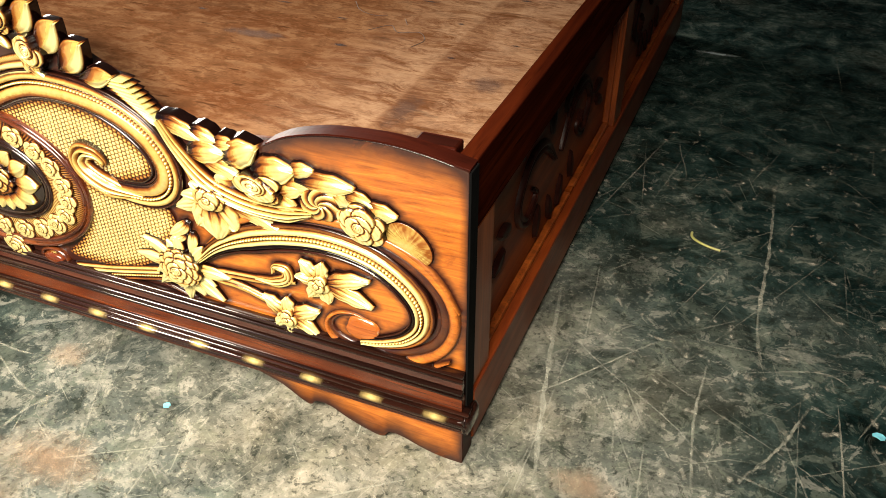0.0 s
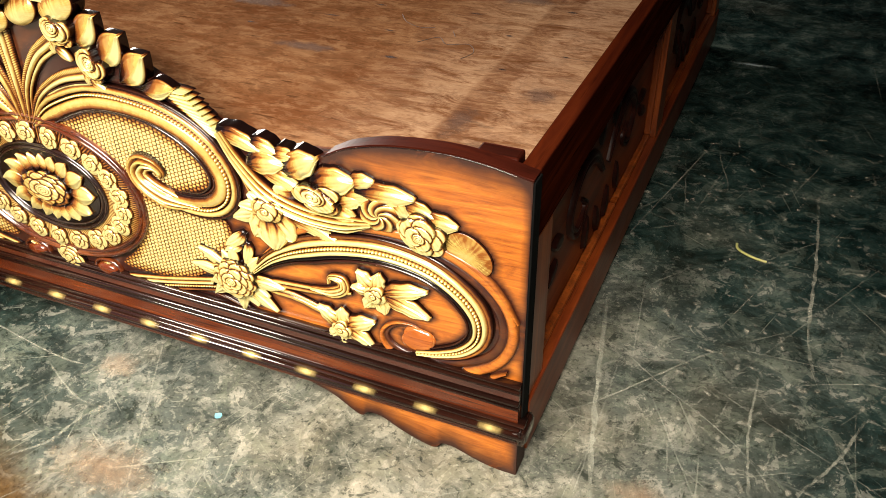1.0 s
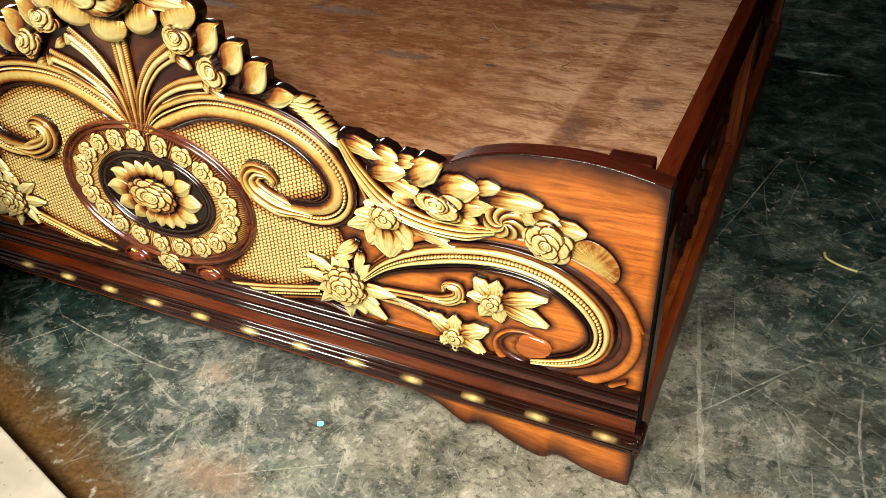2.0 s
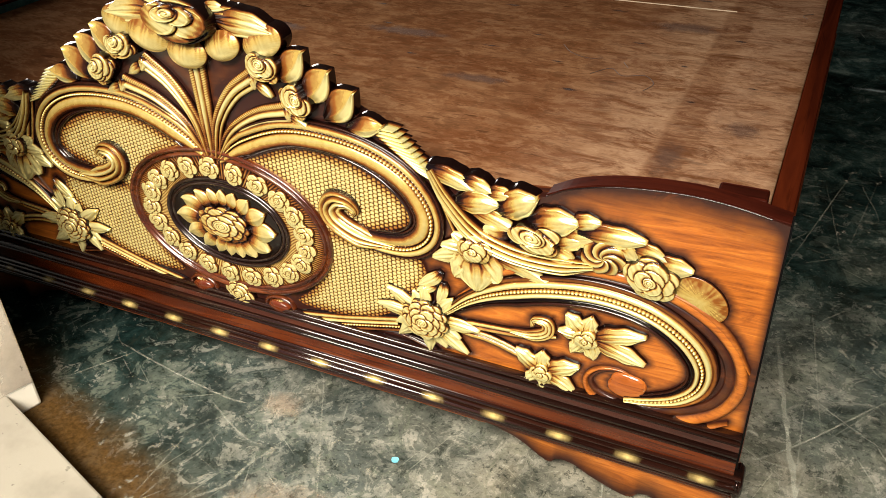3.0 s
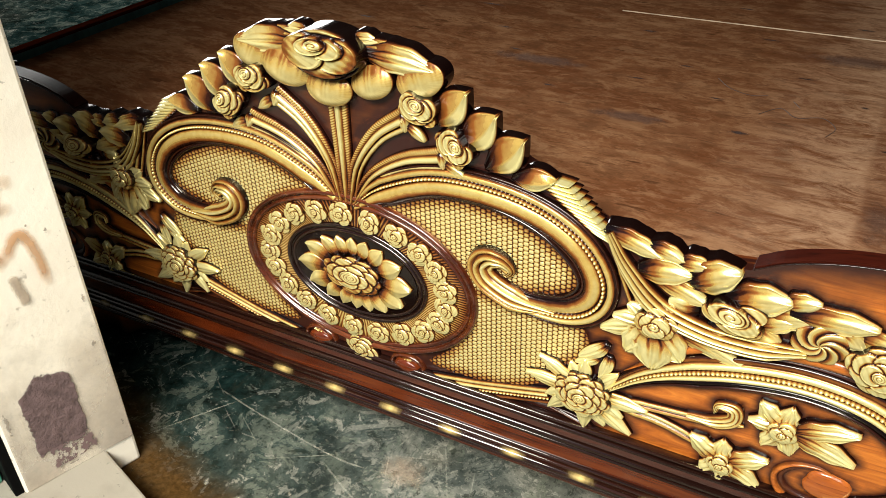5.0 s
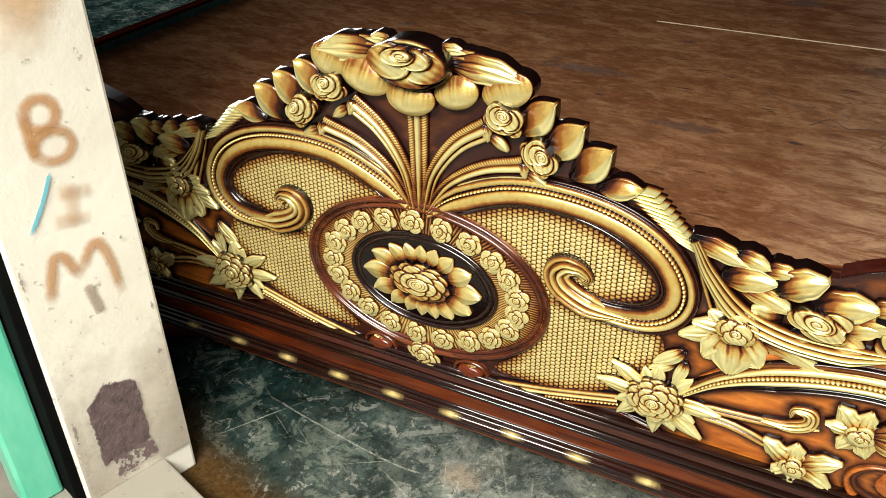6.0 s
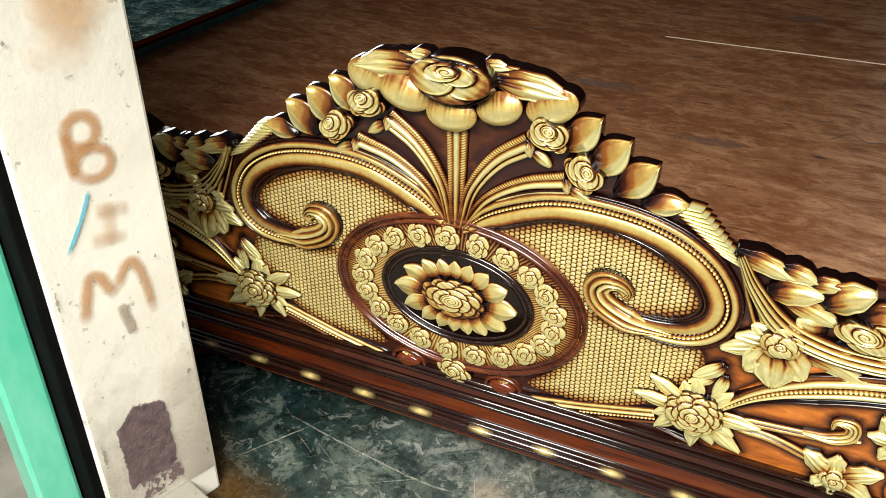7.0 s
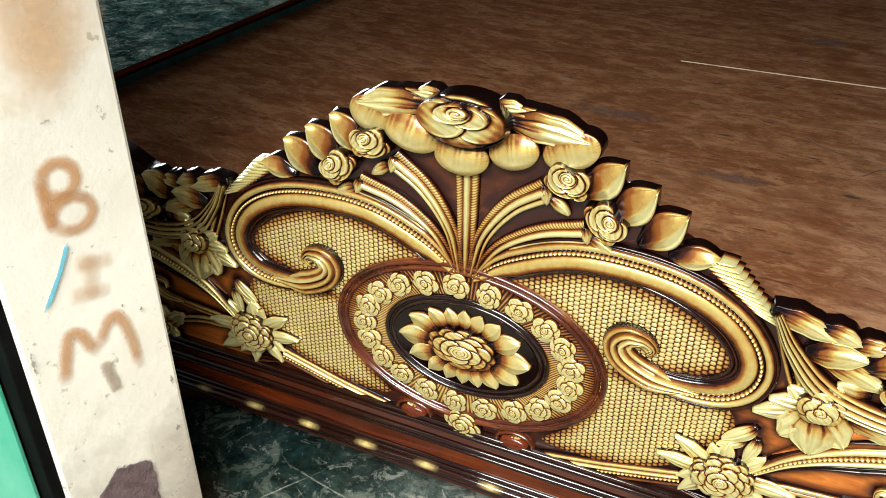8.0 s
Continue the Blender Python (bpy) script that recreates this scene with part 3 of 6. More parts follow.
def rose(name, radius, height, rings=4, petals=5, seed=1, squash=1.0, back=0.004, rows=44, cols=72, heart=0.36, turns=2.2, shift=0.0, burnt=0.0):
    """A carved rose: a swelling bud scored by a coil and by scalloped petal lips, stepping down a little at each lip."""
    rng = random.Random(seed)
    turn = [rng.uniform(0, 6.28) for _ in range(rings + 2)]
    lips = [heart + (1 - heart) * k / max(1, rings - 1) for k in range(rings)]
    verts, values = [], []
    for i in range(rows):
        q = i / (rows - 1)
        for j in range(cols):
            a = 2 * math.pi * j / cols
            rim = i == rows - 1
            swell = math.sqrt(max(0.0, 1 - (0.90 * q) ** 2))
            groove, step = 0.0, 0.0
            if q < heart * 1.08 and turns:
                phase = (a - turns * 2 * math.pi * q / heart) / (2 * math.pi) % 1
                groove = 0.8 * math.exp(-((phase - 0.5) / 0.10) ** 2) * min(1.0, 3 * q / heart)
            for k, lip in enumerate(lips[:-1]):
                count = petals + (k % 2)
                scallop = abs(math.sin(count * 0.5 * a + turn[k]))
                lip_q = lip * (0.94 + 0.16 * scallop) + 0.05 * math.sin(2 * a + turn[k + 1]) + 0.03 * math.sin(3 * a + turn[k])
                far = (q - lip_q) / 0.024
                groove = max(groove, math.exp(-(far - 0.6) ** 2))
                if 0 < lip_q - q < 0.12:
                    step += 0.09 * (1 - (lip_q - q) / 0.12)
                if q > lip_q:
                    step -= 0.05
            outer = abs(math.sin((petals + 1) * 0.5 * a + turn[-1]))
            r = radius * q * (1 + 0.14 * (outer - 0.6) * q)
            up = height * max(0.10, 0.12 + 0.88 * swell + step - 0.07 * groove)
            edge = max(0.0, min(1.0, (q - 0.945) / 0.05))
            tone = (0.98 - 0.30 * q ** 3) * (1 - 0.58 * groove) * (1 - 0.9 * edge) + 0.5 * step - 0.16 * max(0.0, math.sin(3 * a + turn[0]) * q)
            tone *= 1 - burnt * max(0.0, q - 0.35) * (0.9 - 0.7 * math.sin(a + 0.5))
            verts.append((r * math.cos(a), back if rim else -up * (1 - 0.5 * edge), r * math.sin(a) * squash + shift * radius * (1 - q) ** 0.7))
            values.append((0.20 if back > 0.01 else 0.04) if rim else max(0.03, min(1.0, tone)))
    faces = []
    for i in range(rows - 1):
        for j in range(cols):
            k = (j + 1) % cols
            faces.append((i * cols + j, i * cols + k, (i + 1) * cols + k, (i + 1) * cols + j))
    return mesh_of(name, verts, faces, values)


def petals_of(seed, rings=((3, 0.20, 0.30), (5, 0.44, 0.36), (6, 0.68, 0.36)), heart=(0.0, 0.0, 0.24, 0.22)):
    """Overlapping petals round a heart, the topmost first: centre, half sizes and turn in the flower's unit disc."""
    rng = random.Random(seed)
    out = [(*heart, 0.0)]
    for count, far, size in rings:
        first = rng.uniform(0, 6.28)
        for k in range(count):
            a = first + 2 * math.pi * (k + rng.uniform(-0.15, 0.15)) / count
            out.append((heart[0] * (1 - far) + far * math.cos(a), heart[1] * (1 - far) + far * math.sin(a), size * rng.uniform(0.85, 1.1), size * rng.uniform(1.0, 1.25), a))
    return out


def bloom(name, radius, height, petals, squash=1.0, back=0.004, rows=56, cols=132, turns=2.6, burnt=0.0, step=0.42, gold=1.0):
    """A carved flower of overlapping petals: each lies a step under those before it, with dark glaze and painted
    contact shade along the edges that cover it; the first is the heart, scored with a coil. burnt is how much browner
    its outer petals are."""
    spec = np.array(petals, float)
    n = len(spec)

    def reach(u, v):
        x, z = u[..., None] - spec[:, 0], v[..., None] - spec[:, 1]
        c, w = np.cos(spec[:, 4]), np.sin(spec[:, 4])
        return np.hypot((x * c + z * w) / spec[:, 2], (-x * w + z * c) / spec[:, 3])

    angle = np.linspace(0, 2 * math.pi, cols, endpoint=False)
    probe = np.linspace(0.25, 1.4, 160)
    hit = (reach(np.outer(probe, np.cos(angle)), np.outer(probe, np.sin(angle))) < 1).any(-1)
    outline = np.array([probe[np.nonzero(hit[:, j])[0].max()] if hit[:, j].any() else 0.3 for j in range(cols)])
    outline = (outline * 2 + np.roll(outline, 1) + np.roll(outline, -1)) / 4
    q = np.linspace(0, 1, rows)[:, None]
    u, v = q * outline * np.cos(angle), q * outline * np.sin(angle)
    d = reach(u, v)
    covered = d < 1
    top = np.where(covered.any(-1), covered.argmax(-1), n - 1)
    order = np.arange(n)
    size = np.sqrt(spec[:, 2] * spec[:, 3])
    # Contact shade from the petals above, put into the gold's tone.
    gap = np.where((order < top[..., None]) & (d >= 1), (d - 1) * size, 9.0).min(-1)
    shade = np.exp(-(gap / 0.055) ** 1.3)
    own = np.take_along_axis(d, top[..., None], -1)[..., 0]
    lip = np.exp(-((np.minimum(own, 1.0) - 0.93) / 0.07) ** 2)
    lift = step * (1 - top / max(1, n - 1))
    far = np.hypot(u, v)
    swell = np.sqrt(np.maximum(0.0, 1 - (0.72 * far) ** 2))
    heart = np.zeros_like(u)
    if turns:
        x, z = (u - spec[0, 0]) / spec[0, 2], (v - spec[0, 1]) / spec[0, 3]
        phase = ((np.arctan2(z, x) - turns * 2 * math.pi * np.hypot(x, z)) / (2 * math.pi)) % 1
        heart = np.where(top == 0, np.exp(-((phase - 0.5) / 0.13) ** 2) * np.minimum(1, 4 * np.hypot(x, z)), 0)
    up = 0.14 + 0.50 * swell + lift + 0.10 * np.sqrt(np.maximum(0.05, 1 - np.minimum(own, 1.0) ** 2)) + 0.05 * lip - 0.10 * shade - 0.06 * heart
    strokes = 0.07 * np.sin(17 * u + 23 * v) * (top > 0)
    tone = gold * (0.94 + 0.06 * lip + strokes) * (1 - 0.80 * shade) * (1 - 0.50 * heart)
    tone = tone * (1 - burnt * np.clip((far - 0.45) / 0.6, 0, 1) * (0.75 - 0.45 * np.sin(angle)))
    edge = np.clip((q - 0.955) / 0.04, 0, 1)
    tone = np.maximum(0.03, tone * (1 - 0.95 * edge))
    y = -height * np.maximum(0.08, up) * (1 - 0.4 * edge)
    y[-1], tone[-1] = back, 0.04
    verts = np.stack([radius * u, y, radius * squash * v], -1).reshape(-1, 3)
    faces = [(i * cols + j, i * cols + (j + 1) % cols, (i + 1) * cols + (j + 1) % cols, (i + 1) * cols + j) for i in range(rows - 1) for j in range(cols)]
    return mesh_of(name, verts.tolist(), faces, tone.reshape(-1))


def bud(name, rx, rz, height, back=0.004, lines=(), coil=0.0, burnt=0.0, score=0.0, lean=0.0, rows=54, cols=110, root=0.0, gold=1.0):
    """A smooth swelling petal or bud on an oval. lines are petal edges drawn across it in its unit disc, coil the size
    of the scored spiral near its top, burnt the browning round its lower rim, root that at its upper end, score the
    fine strokes that run outward."""
    edges = [spline(line, 50)[0] for line in lines]
    verts, values = [], []
    for i in range(rows):
        q = i / (rows - 1)
        for j in range(cols):
            a = 2 * math.pi * j / cols
            u, v = q * math.cos(a), q * math.sin(a)
            groove, step = 0.0, 0.0
            if coil:
                du, dv = u / coil, (v - 0.36) / (coil * 0.72)
                d = math.hypot(du, dv)
                if d < 1.05:
                    phase = (math.atan2(dv, du) + 0.5 * math.sin(3 * math.atan2(dv, du)) - 3.2 * 2 * math.pi * d) / (2 * math.pi) % 1
                    groove = 0.85 * math.exp(-((phase - 0.5) / 0.11) ** 2) * min(1.0, 3 * d) * min(1.0, (1.05 - d) * 8)
                    step = 0.06 * (1 - d)
            for e in edges:
                k = int(np.argmin((e[:, 0] - u) ** 2 + (e[:, 1] - v) ** 2))
                gap = math.hypot(e[k, 0] - u, e[k, 1] - v)
                tx, tv = e[min(49, k + 1)] - e[max(0, k - 1)]
                above = tx * (v - e[k, 1]) - tv * (u - e[k, 0]) > 0
                fade = min(1.0, 0.15 + k / 6, 0.15 + (49 - k) / 6)
                groove = max(groove, fade * math.exp(-(gap / 0.030) ** 2))
                step += 0.15 * fade * math.exp(-(gap / 0.20) ** 2) * (1 if above else -0.5)
            rim = i == rows - 1
            edge = max(0.0, min(1.0, (q - 0.95) / 0.04))
            swell = math.sqrt(max(0.0, 1 - (0.93 * q) ** 2)) * (1 + lean * v)
            stroke_tone = score * (0.5 + 0.5 * math.sin(a * 31 + 3 * math.sin(a * 7))) * q * (1.0 - 0.5 * v)
            up = height * max(0.08, 0.10 + 0.90 * swell + step - 0.07 * groove)
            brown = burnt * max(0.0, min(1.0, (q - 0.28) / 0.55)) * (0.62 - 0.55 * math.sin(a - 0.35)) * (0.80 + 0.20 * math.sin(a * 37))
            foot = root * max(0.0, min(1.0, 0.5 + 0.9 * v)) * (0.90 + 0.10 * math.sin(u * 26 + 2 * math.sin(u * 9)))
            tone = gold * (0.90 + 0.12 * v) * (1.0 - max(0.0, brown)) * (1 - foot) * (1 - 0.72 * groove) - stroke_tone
            wob = 1 + (0.05 * math.sin(3 * a + len(edges)) + 0.035 * math.sin(5 * a + 1.7)) * (len(edges) > 0) * q
            verts.append((rx * u * wob, back if rim else -up * (1 - 0.35 * edge), rz * v * wob))
            values.append((0.12 if back > 0.01 else 0.03) if rim else max(0.03, tone * (1 - 0.95 * edge)))
    faces = [(i * cols + j, i * cols + (j + 1) % cols, (i + 1) * cols + (j + 1) % cols, (i + 1) * cols + j) for i in range(rows - 1) for j in range(cols)]
    return mesh_of(name, verts, faces, values)


def whorl(name, radius, height, blades=7, squash=0.82, rows=24, cols=84):
    """Twisted leaves that wind round a low dome."""
    verts, values = [], []
    for i in range(rows):
        q = i / (rows - 1)
        for j in range(cols):
            a = 2 * math.pi * j / cols
            fold = (blades * (a + 1.9 * q) / (2 * math.pi)) % 1
            rise = fold ** 0.8 if fold < 0.85 else (1 - fold) / 0.15
            edge = max(0.0, min(1.0, (q - 0.90) / 0.07))
            r = radius * q * (1 + 0.10 * (rise - 0.5) * q)
            up = height * (0.35 + 0.65 * math.sqrt(max(0.0, 1 - q * q))) * (0.72 + 0.28 * rise * min(1, 3 * q))
            verts.append((r * math.cos(a), 0.004 if i == rows - 1 else -up * (1 - 0.6 * edge), r * math.sin(a) * squash))
            values.append(0.04 if i == rows - 1 else (0.10 + 0.92 * rise ** 0.7) * (1 - 0.9 * edge))
    faces = [(i * cols + j, i * cols + (j + 1) % cols, (i + 1) * cols + (j + 1) % cols, (i + 1) * cols + j) for i in range(rows - 1) for j in range(cols)]
    return mesh_of(name, verts, faces, values)


def at(x, z, turn=0.0, depth=0.0, size=1.0, tip=0.0):
    """A place on the board: metres from its middle and above the floor; turn in degrees, clockwise from up."""
    return Matrix.Translation((x, -depth * RELIEF, z)) @ Euler((radians(tip), radians(turn), 0)).to_matrix().to_4x4() @ Matrix.Scale(size, 4)


def between(x0, z0, x1, z1, depth=0.004):
    """The pose of a leaf from its foot to its tip, and its length."""
    return at(x0, z0, math.degrees(math.atan2(x1 - x0, z1 - z0)), depth), math.hypot(x1 - x0, z1 - z0)


def lattice(name, inside, border, x0, x1, z0, z1, wide=0.0082, tall=0.0073, fine=0.00105, proud=0.0040):
    """A field of close raised beads in upright columns, every other one half a bead lower; brown glaze stays along its border."""
    nx, nz = int((x1 - x0) / fine), int((z1 - z0) / fine)
    index, verts, values = {}, [], []
    line, _ = spline(border, 240, True)
    for i in range(nx + 1):
        for k in range(nz + 1):
            x, z = x0 + i * fine, z0 + k * fine
            if not inside(x, z):
                continue
            column = round(x / wide)
            dx = x / wide - column
            dz = (z / tall + 0.5 * (column % 2)) % 1 - 0.5
            bead = max(0.0, 1 - (dx / 0.52) ** 4 - (dz / 0.50) ** 4) ** 0.5
            rim = min(1.0, float(np.min(np.hypot(line[:, 0] - x, line[:, 1] - z))) / 0.022)
            index[i, k] = len(verts)
            verts.append((x, -0.002 - proud * bead, z))
            values.append(0.06 + (0.52 + 0.46 * rim) * bead)
    faces = [(index[i, k], index[i + 1, k], index[i + 1, k + 1], index[i, k + 1]) for i, k in index if (i + 1, k) in index and (i, k + 1) in index and (i + 1, k + 1) in index]
    return mesh_of(name, verts, faces, values)


def inside_of(line, count=90, closed=True):
    p, _ = spline(line, count, closed)

    def test(x, z):
        a, b = p, np.roll(p, -1, 0)
        cross = ((a[:, 1] > z) != (b[:, 1] > z))
        with np.errstate(divide="ignore", invalid="ignore"):
            xs = a[:, 0] + (z - a[:, 1]) / (b[:, 1] - a[:, 1]) * (b[:, 0] - a[:, 0])
        return bool(np.count_nonzero(cross & (x < xs)) % 2)
    return test


# ---- the building ----
def structure(ob, label, category):
    return tagged(ob, label, category, kind="structure")


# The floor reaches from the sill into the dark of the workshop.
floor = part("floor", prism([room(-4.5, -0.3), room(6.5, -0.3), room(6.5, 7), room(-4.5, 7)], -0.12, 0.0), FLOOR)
structure(floor, "dark green-grey cement floor scored with pale scratches", "floor")
yard = part("ground", prism([room(-40, -60), room(40, -60), room(40, -0.5), room(-40, -0.5)], -0.10, 0.02), YARD)
structure(yard, "pale cement yard outside the workshop door", "ground")
sill = part("door_sill", prism([room(-1.2, -0.55), room(2.25, -0.55), room(2.25, 0.0), room(0.0, 0.0), room(-0.02, -0.02), room(-1.2, -0.02)], -0.05, 0.06, 0.004), SILL)
structure(sill, "chipped pale cement door sill", "sill")
wall = part("wall_front_left", prism([room(-4.5, -0.165), room(-0.62, -0.165), room(-0.62, 0.055), room(-4.5, 0.055)], 0.0, 3.2), GREYWALL)
structure(wall, "unseen plastered front of the workshop, blocking daylight", "wall")
wall = part("wall_front_right", prism([room(2.2, -0.165), room(6.5, -0.165), room(6.5, 0.055), room(2.2, 0.055)], 0.0, 3.2), GREYWALL)
structure(wall, "unseen plastered front of the workshop, blocking daylight", "wall")
# Added light blocker, hidden behind the pier, to darken the bed's left end.
wall = part("hidden_light_blocker", prism([room(-0.62, 0.0), room(-0.162, 0.0), room(-0.162, 0.045), room(-0.62, 0.045)], 0.0, 2.4), GREYWALL)
structure(wall, "unseen plastered front of the workshop, blocking daylight", "wall")
wall = part("wall_lintel", prism([room(-0.62, -0.165), room(2.2, -0.165), room(2.2, 0.055), room(-0.62, 0.055)], 2.4, 3.2), GREYWALL)
structure(wall, "plastered lintel over the wide doorway", "wall")
for title, corners in (("wall_left_front", [(-4.7, -0.165), (-4.5, -0.165), (-4.5, 1.5), (-4.7, 1.5)]), ("wall_left_back", [(-4.7, 3.7), (-4.5, 3.7), (-4.5, 7.2), (-4.7, 7.2)]), ("wall_right", [(6.5, -0.165), (6.7, -0.165), (6.7, 7.2), (6.5, 7.2)]), ("wall_back", [(-4.5, 7.0), (6.5, 7.0), (6.5, 7.2), (-4.5, 7.2)])):
    wall = part(title, prism([room(*c) for c in corners], -0.02, 3.2), GREYWALL)
    structure(wall, "dim grey plastered workshop wall", "wall")
# Added unseen opening that lets the side fill lamp in.
wall = part("wall_left_lintel", prism([room(-4.7, 1.5), room(-4.5, 1.5), room(-4.5, 3.7), room(-4.7, 3.7)], 2.4, 3.2), GREYWALL)
structure(wall, "unseen plastered lintel over the added side doorway", "wall")
ceiling = part("ceiling", prism([room(-4.7, -0.165), room(6.7, -0.165), room(6.7, 7.2), room(-4.7, 7.2)], 3.2, 3.35), GREYWALL)
structure(ceiling, "dim plastered workshop ceiling", "ceiling")

# The whitewashed door pier with its painted letters.
pier = new("door_pier")
tagged(pier, "whitewashed masonry door pier with sprayed brown letters", "pier")
part("shaft", prism([room(-0.16, -0.137), room(0.0, -0.137), room(0.0, 0.053), room(-0.16, 0.053)], 0.0, 2.4, 0.005), WHITEWASH, pier)
frame_thing = new("door_frame")
tagged(frame_thing, "green painted wooden door frame beside the pier, with a black strip for the dark gap", "door frame")
# Added black strip: paints the darkness of the gap between pier and green post.
part("dark_gap_strip", prism([room(-0.07, -0.152), room(-0.004, -0.152), room(-0.004, -0.1375), room(-0.07, -0.1375)], 0.06, 2.4, 0.002), BLACK, frame_thing, "black strip standing in for the dark gap beside the pier")
part("green_post", prism([room(-0.118, -0.215), room(-0.052, -0.215), room(-0.052, -0.154), room(-0.118, -0.154)], 0.06, 2.4, 0.006), GREEN, frame_thing, "glossy green painted post")
part("stop_strip", prism([room(-0.145, -0.200), room(-0.119, -0.200), room(-0.119, -0.165), room(-0.145, -0.165)], 0.06, 2.4, 0.004), DARKGREEN, frame_thing, "darker green rebate strip")



def stroke(points, width, lift, count=60, closed=False, soft=1.0):
    """A soft-edged stroke of paint on the pier's inner side: points as metres inward and up."""
    p, length = spline(points, count, closed)
    tangent = np.gradient(p, axis=0)
    tangent /= np.linalg.norm(tangent, axis=1)[:, None] + 1e-9
    verts, values, rng = [], [], random.Random(4)
    for i, ((b, z), (tb, tz)) in enumerate(zip(p, tangent)):
        half = width * rng.uniform(0.56, 0.64)
        ends = min(1.0, 6 * i / count, 6 * (count - 1 - i) / count) if not closed else 1.0
        for k in np.linspace(-1, 1, 9):
            verts.append(room(lift, b - tz * half * k, z + tb * half * k))
            values.append(ends * (1 - k * k) ** soft)
    return mesh_of("stroke", verts, grid_faces(count, 9), values, "cover")


def smudge(b0, b1, z0, z1, lift, soft=False, steps=40, rising=False, cut=False):
    """A ragged patch of paint on the pier's inner side; cut slants off its upper corners."""
    verts, values = [], []
    for i in range(steps):
        for k in range(steps):
            u, v = i / (steps - 1), k / (steps - 1)
            verts.append(room(lift, b0 + (b1 - b0) * u, z0 + (z1 - z0) * v))
            values.append(max(0.0, 1 - v) * (0.45 + 0.55 * abs(2 * u - 0.9)) if rising else min(1.0, 7 * min(u, 1 - u, v, 1 - v)) if not soft else max(0.0, 1 - math.hypot(2 * u - 1, 2 * v - 1)))
            if cut:
                values[-1] = max(0.0, min(values[-1], 7 * (0.80 + 0.47 * u - v), 7 * (1.12 - 0.26 * u - v)))
    return mesh_of("smudge", verts, grid_faces(steps, steps), values, "cover")


def loop(b, z, rb, rz):
    """A closed round stroke that starts and ends on its stem side."""
    return [(b - rb * math.cos(t), z + rz * math.sin(t)) for t in np.linspace(-0.4, 2 * math.pi - 0.1, 12)]


letters = (([(-0.061, 0.722), (-0.062, 0.690), (-0.060, 0.650)], 0.016), (loop(-0.041, 0.712, 0.020, 0.021), 0.016), (loop(-0.035, 0.666, 0.025, 0.021), 0.016),
           ([(-0.100, 0.436), (-0.088, 0.478), (-0.076, 0.508), (-0.062, 0.500), (-0.052, 0.470), (-0.046, 0.458)], 0.018), ([(-0.050, 0.466), (-0.034, 0.492), (-0.018, 0.508), (-0.006, 0.490), (0.000, 0.450), (0.002, 0.408)], 0.018))
for k, (line, wide) in enumerate(letters):
    put("painted_letter", stroke(line, wide * 1.12, 0.0006 + 0.0003 * k, soft=1.5), SPRAY, pier, "sprayed brown letter stroke")
for k, line in enumerate(([(-0.052, 0.600), (-0.030, 0.596), (0.002, 0.588)], [(-0.026, 0.612), (-0.032, 0.580), (-0.038, 0.540)], [(-0.066, 0.560), (-0.040, 0.556), (-0.010, 0.550)])):
    put("painted_letter", stroke(line, 0.026, 0.0018 + 0.0003 * k, soft=1.5), FAINT, pier, "faint sprayed letter stroke")
put("chalk_mark", stroke([(-0.046, 0.640), (-0.070, 0.594), (-0.101, 0.548)], 0.0065, 0.0024), CHALK, pier, "blue chalk stroke")
put("drip", stroke([(-0.046, 0.452), (-0.040, 0.420), (-0.036, 0.390)], 0.017, 0.0026), DRIP, pier)
put("brown_stain", smudge(-0.09, 0.060, 0.80, 1.06, 0.0028, True), STAIN, pier, "pale brown stain")
put("brown_stain", smudge(-0.080, 0.030, 0.78, 0.95, 0.0031, True), STAIN, pier, "pale brown stain")
GRIME = coat_of("grey_wall_grime", (0.47, 0.40, 0.32), 0.1, 1.0, 12, 0.85)
CHIP = coat_of("chipped_plaster", (0.26, 0.22, 0.18), 0.80, 0.92, 140, 0.7)
put("wall_grime", smudge(-0.133, 0.050, 0.062, 0.40, 0.0029, rising=True), GRIME, pier, "grey-beige grime low on the pier")
for b0, b1, z0, z1 in ((0.020, 0.050, 0.25, 0.31), (0.030, 0.052, 0.33, 0.40), (-0.136, -0.112, 0.10, 0.30), (-0.136, -0.118, 0.36, 0.62), (0.028, 0.052, 0.07, 0.14), (-0.06, -0.02, 0.77, 0.80), (-0.12, -0.09, 0.82, 0.86), (0.010, 0.03, 0.48, 0.52), (-0.010, 0.004, 0.505, 0.53), (-0.09, -0.02, 0.062, 0.085)):
    put("plaster_chip", smudge(b0, b1, z0, z1, 0.0032, True, 24), CHIP, pier)
put("dark_patch", smudge(-0.104, -0.008, 0.105, 0.282, 0.0034, cut=True), PATCH, pier, "purple-brown paint patch")
put("dark_patch_smear", smudge(-0.094, 0.004, 0.072, 0.130, 0.0037), SMEAR, pier)

# ---- the bed ----
bed = new("bed")
bed.location = (CX, FRONT, 0)
tagged(bed, "carved wooden bed frame with gilded footboard and plywood deck", "bed")
HALF = 0.914

# Board behind the carving, its shoulder line and its plain outer ends.
shoulder, _ = spline([(0, 0.742), (0.06, 0.738), (0.125, 0.718), (0.17, 0.682), (0.22, 0.650), (0.275, 0.622), (0.34, 0.592), (0.41, 0.548), (0.50, 0.535), (0.592, 0.542)], 60)
wing, _ = spline([(0.592, 0.543), (0.633, 0.563), (0.70, 0.579), (0.785, 0.585), (0.85, 0.580), (HALF, 0.568)], 30)


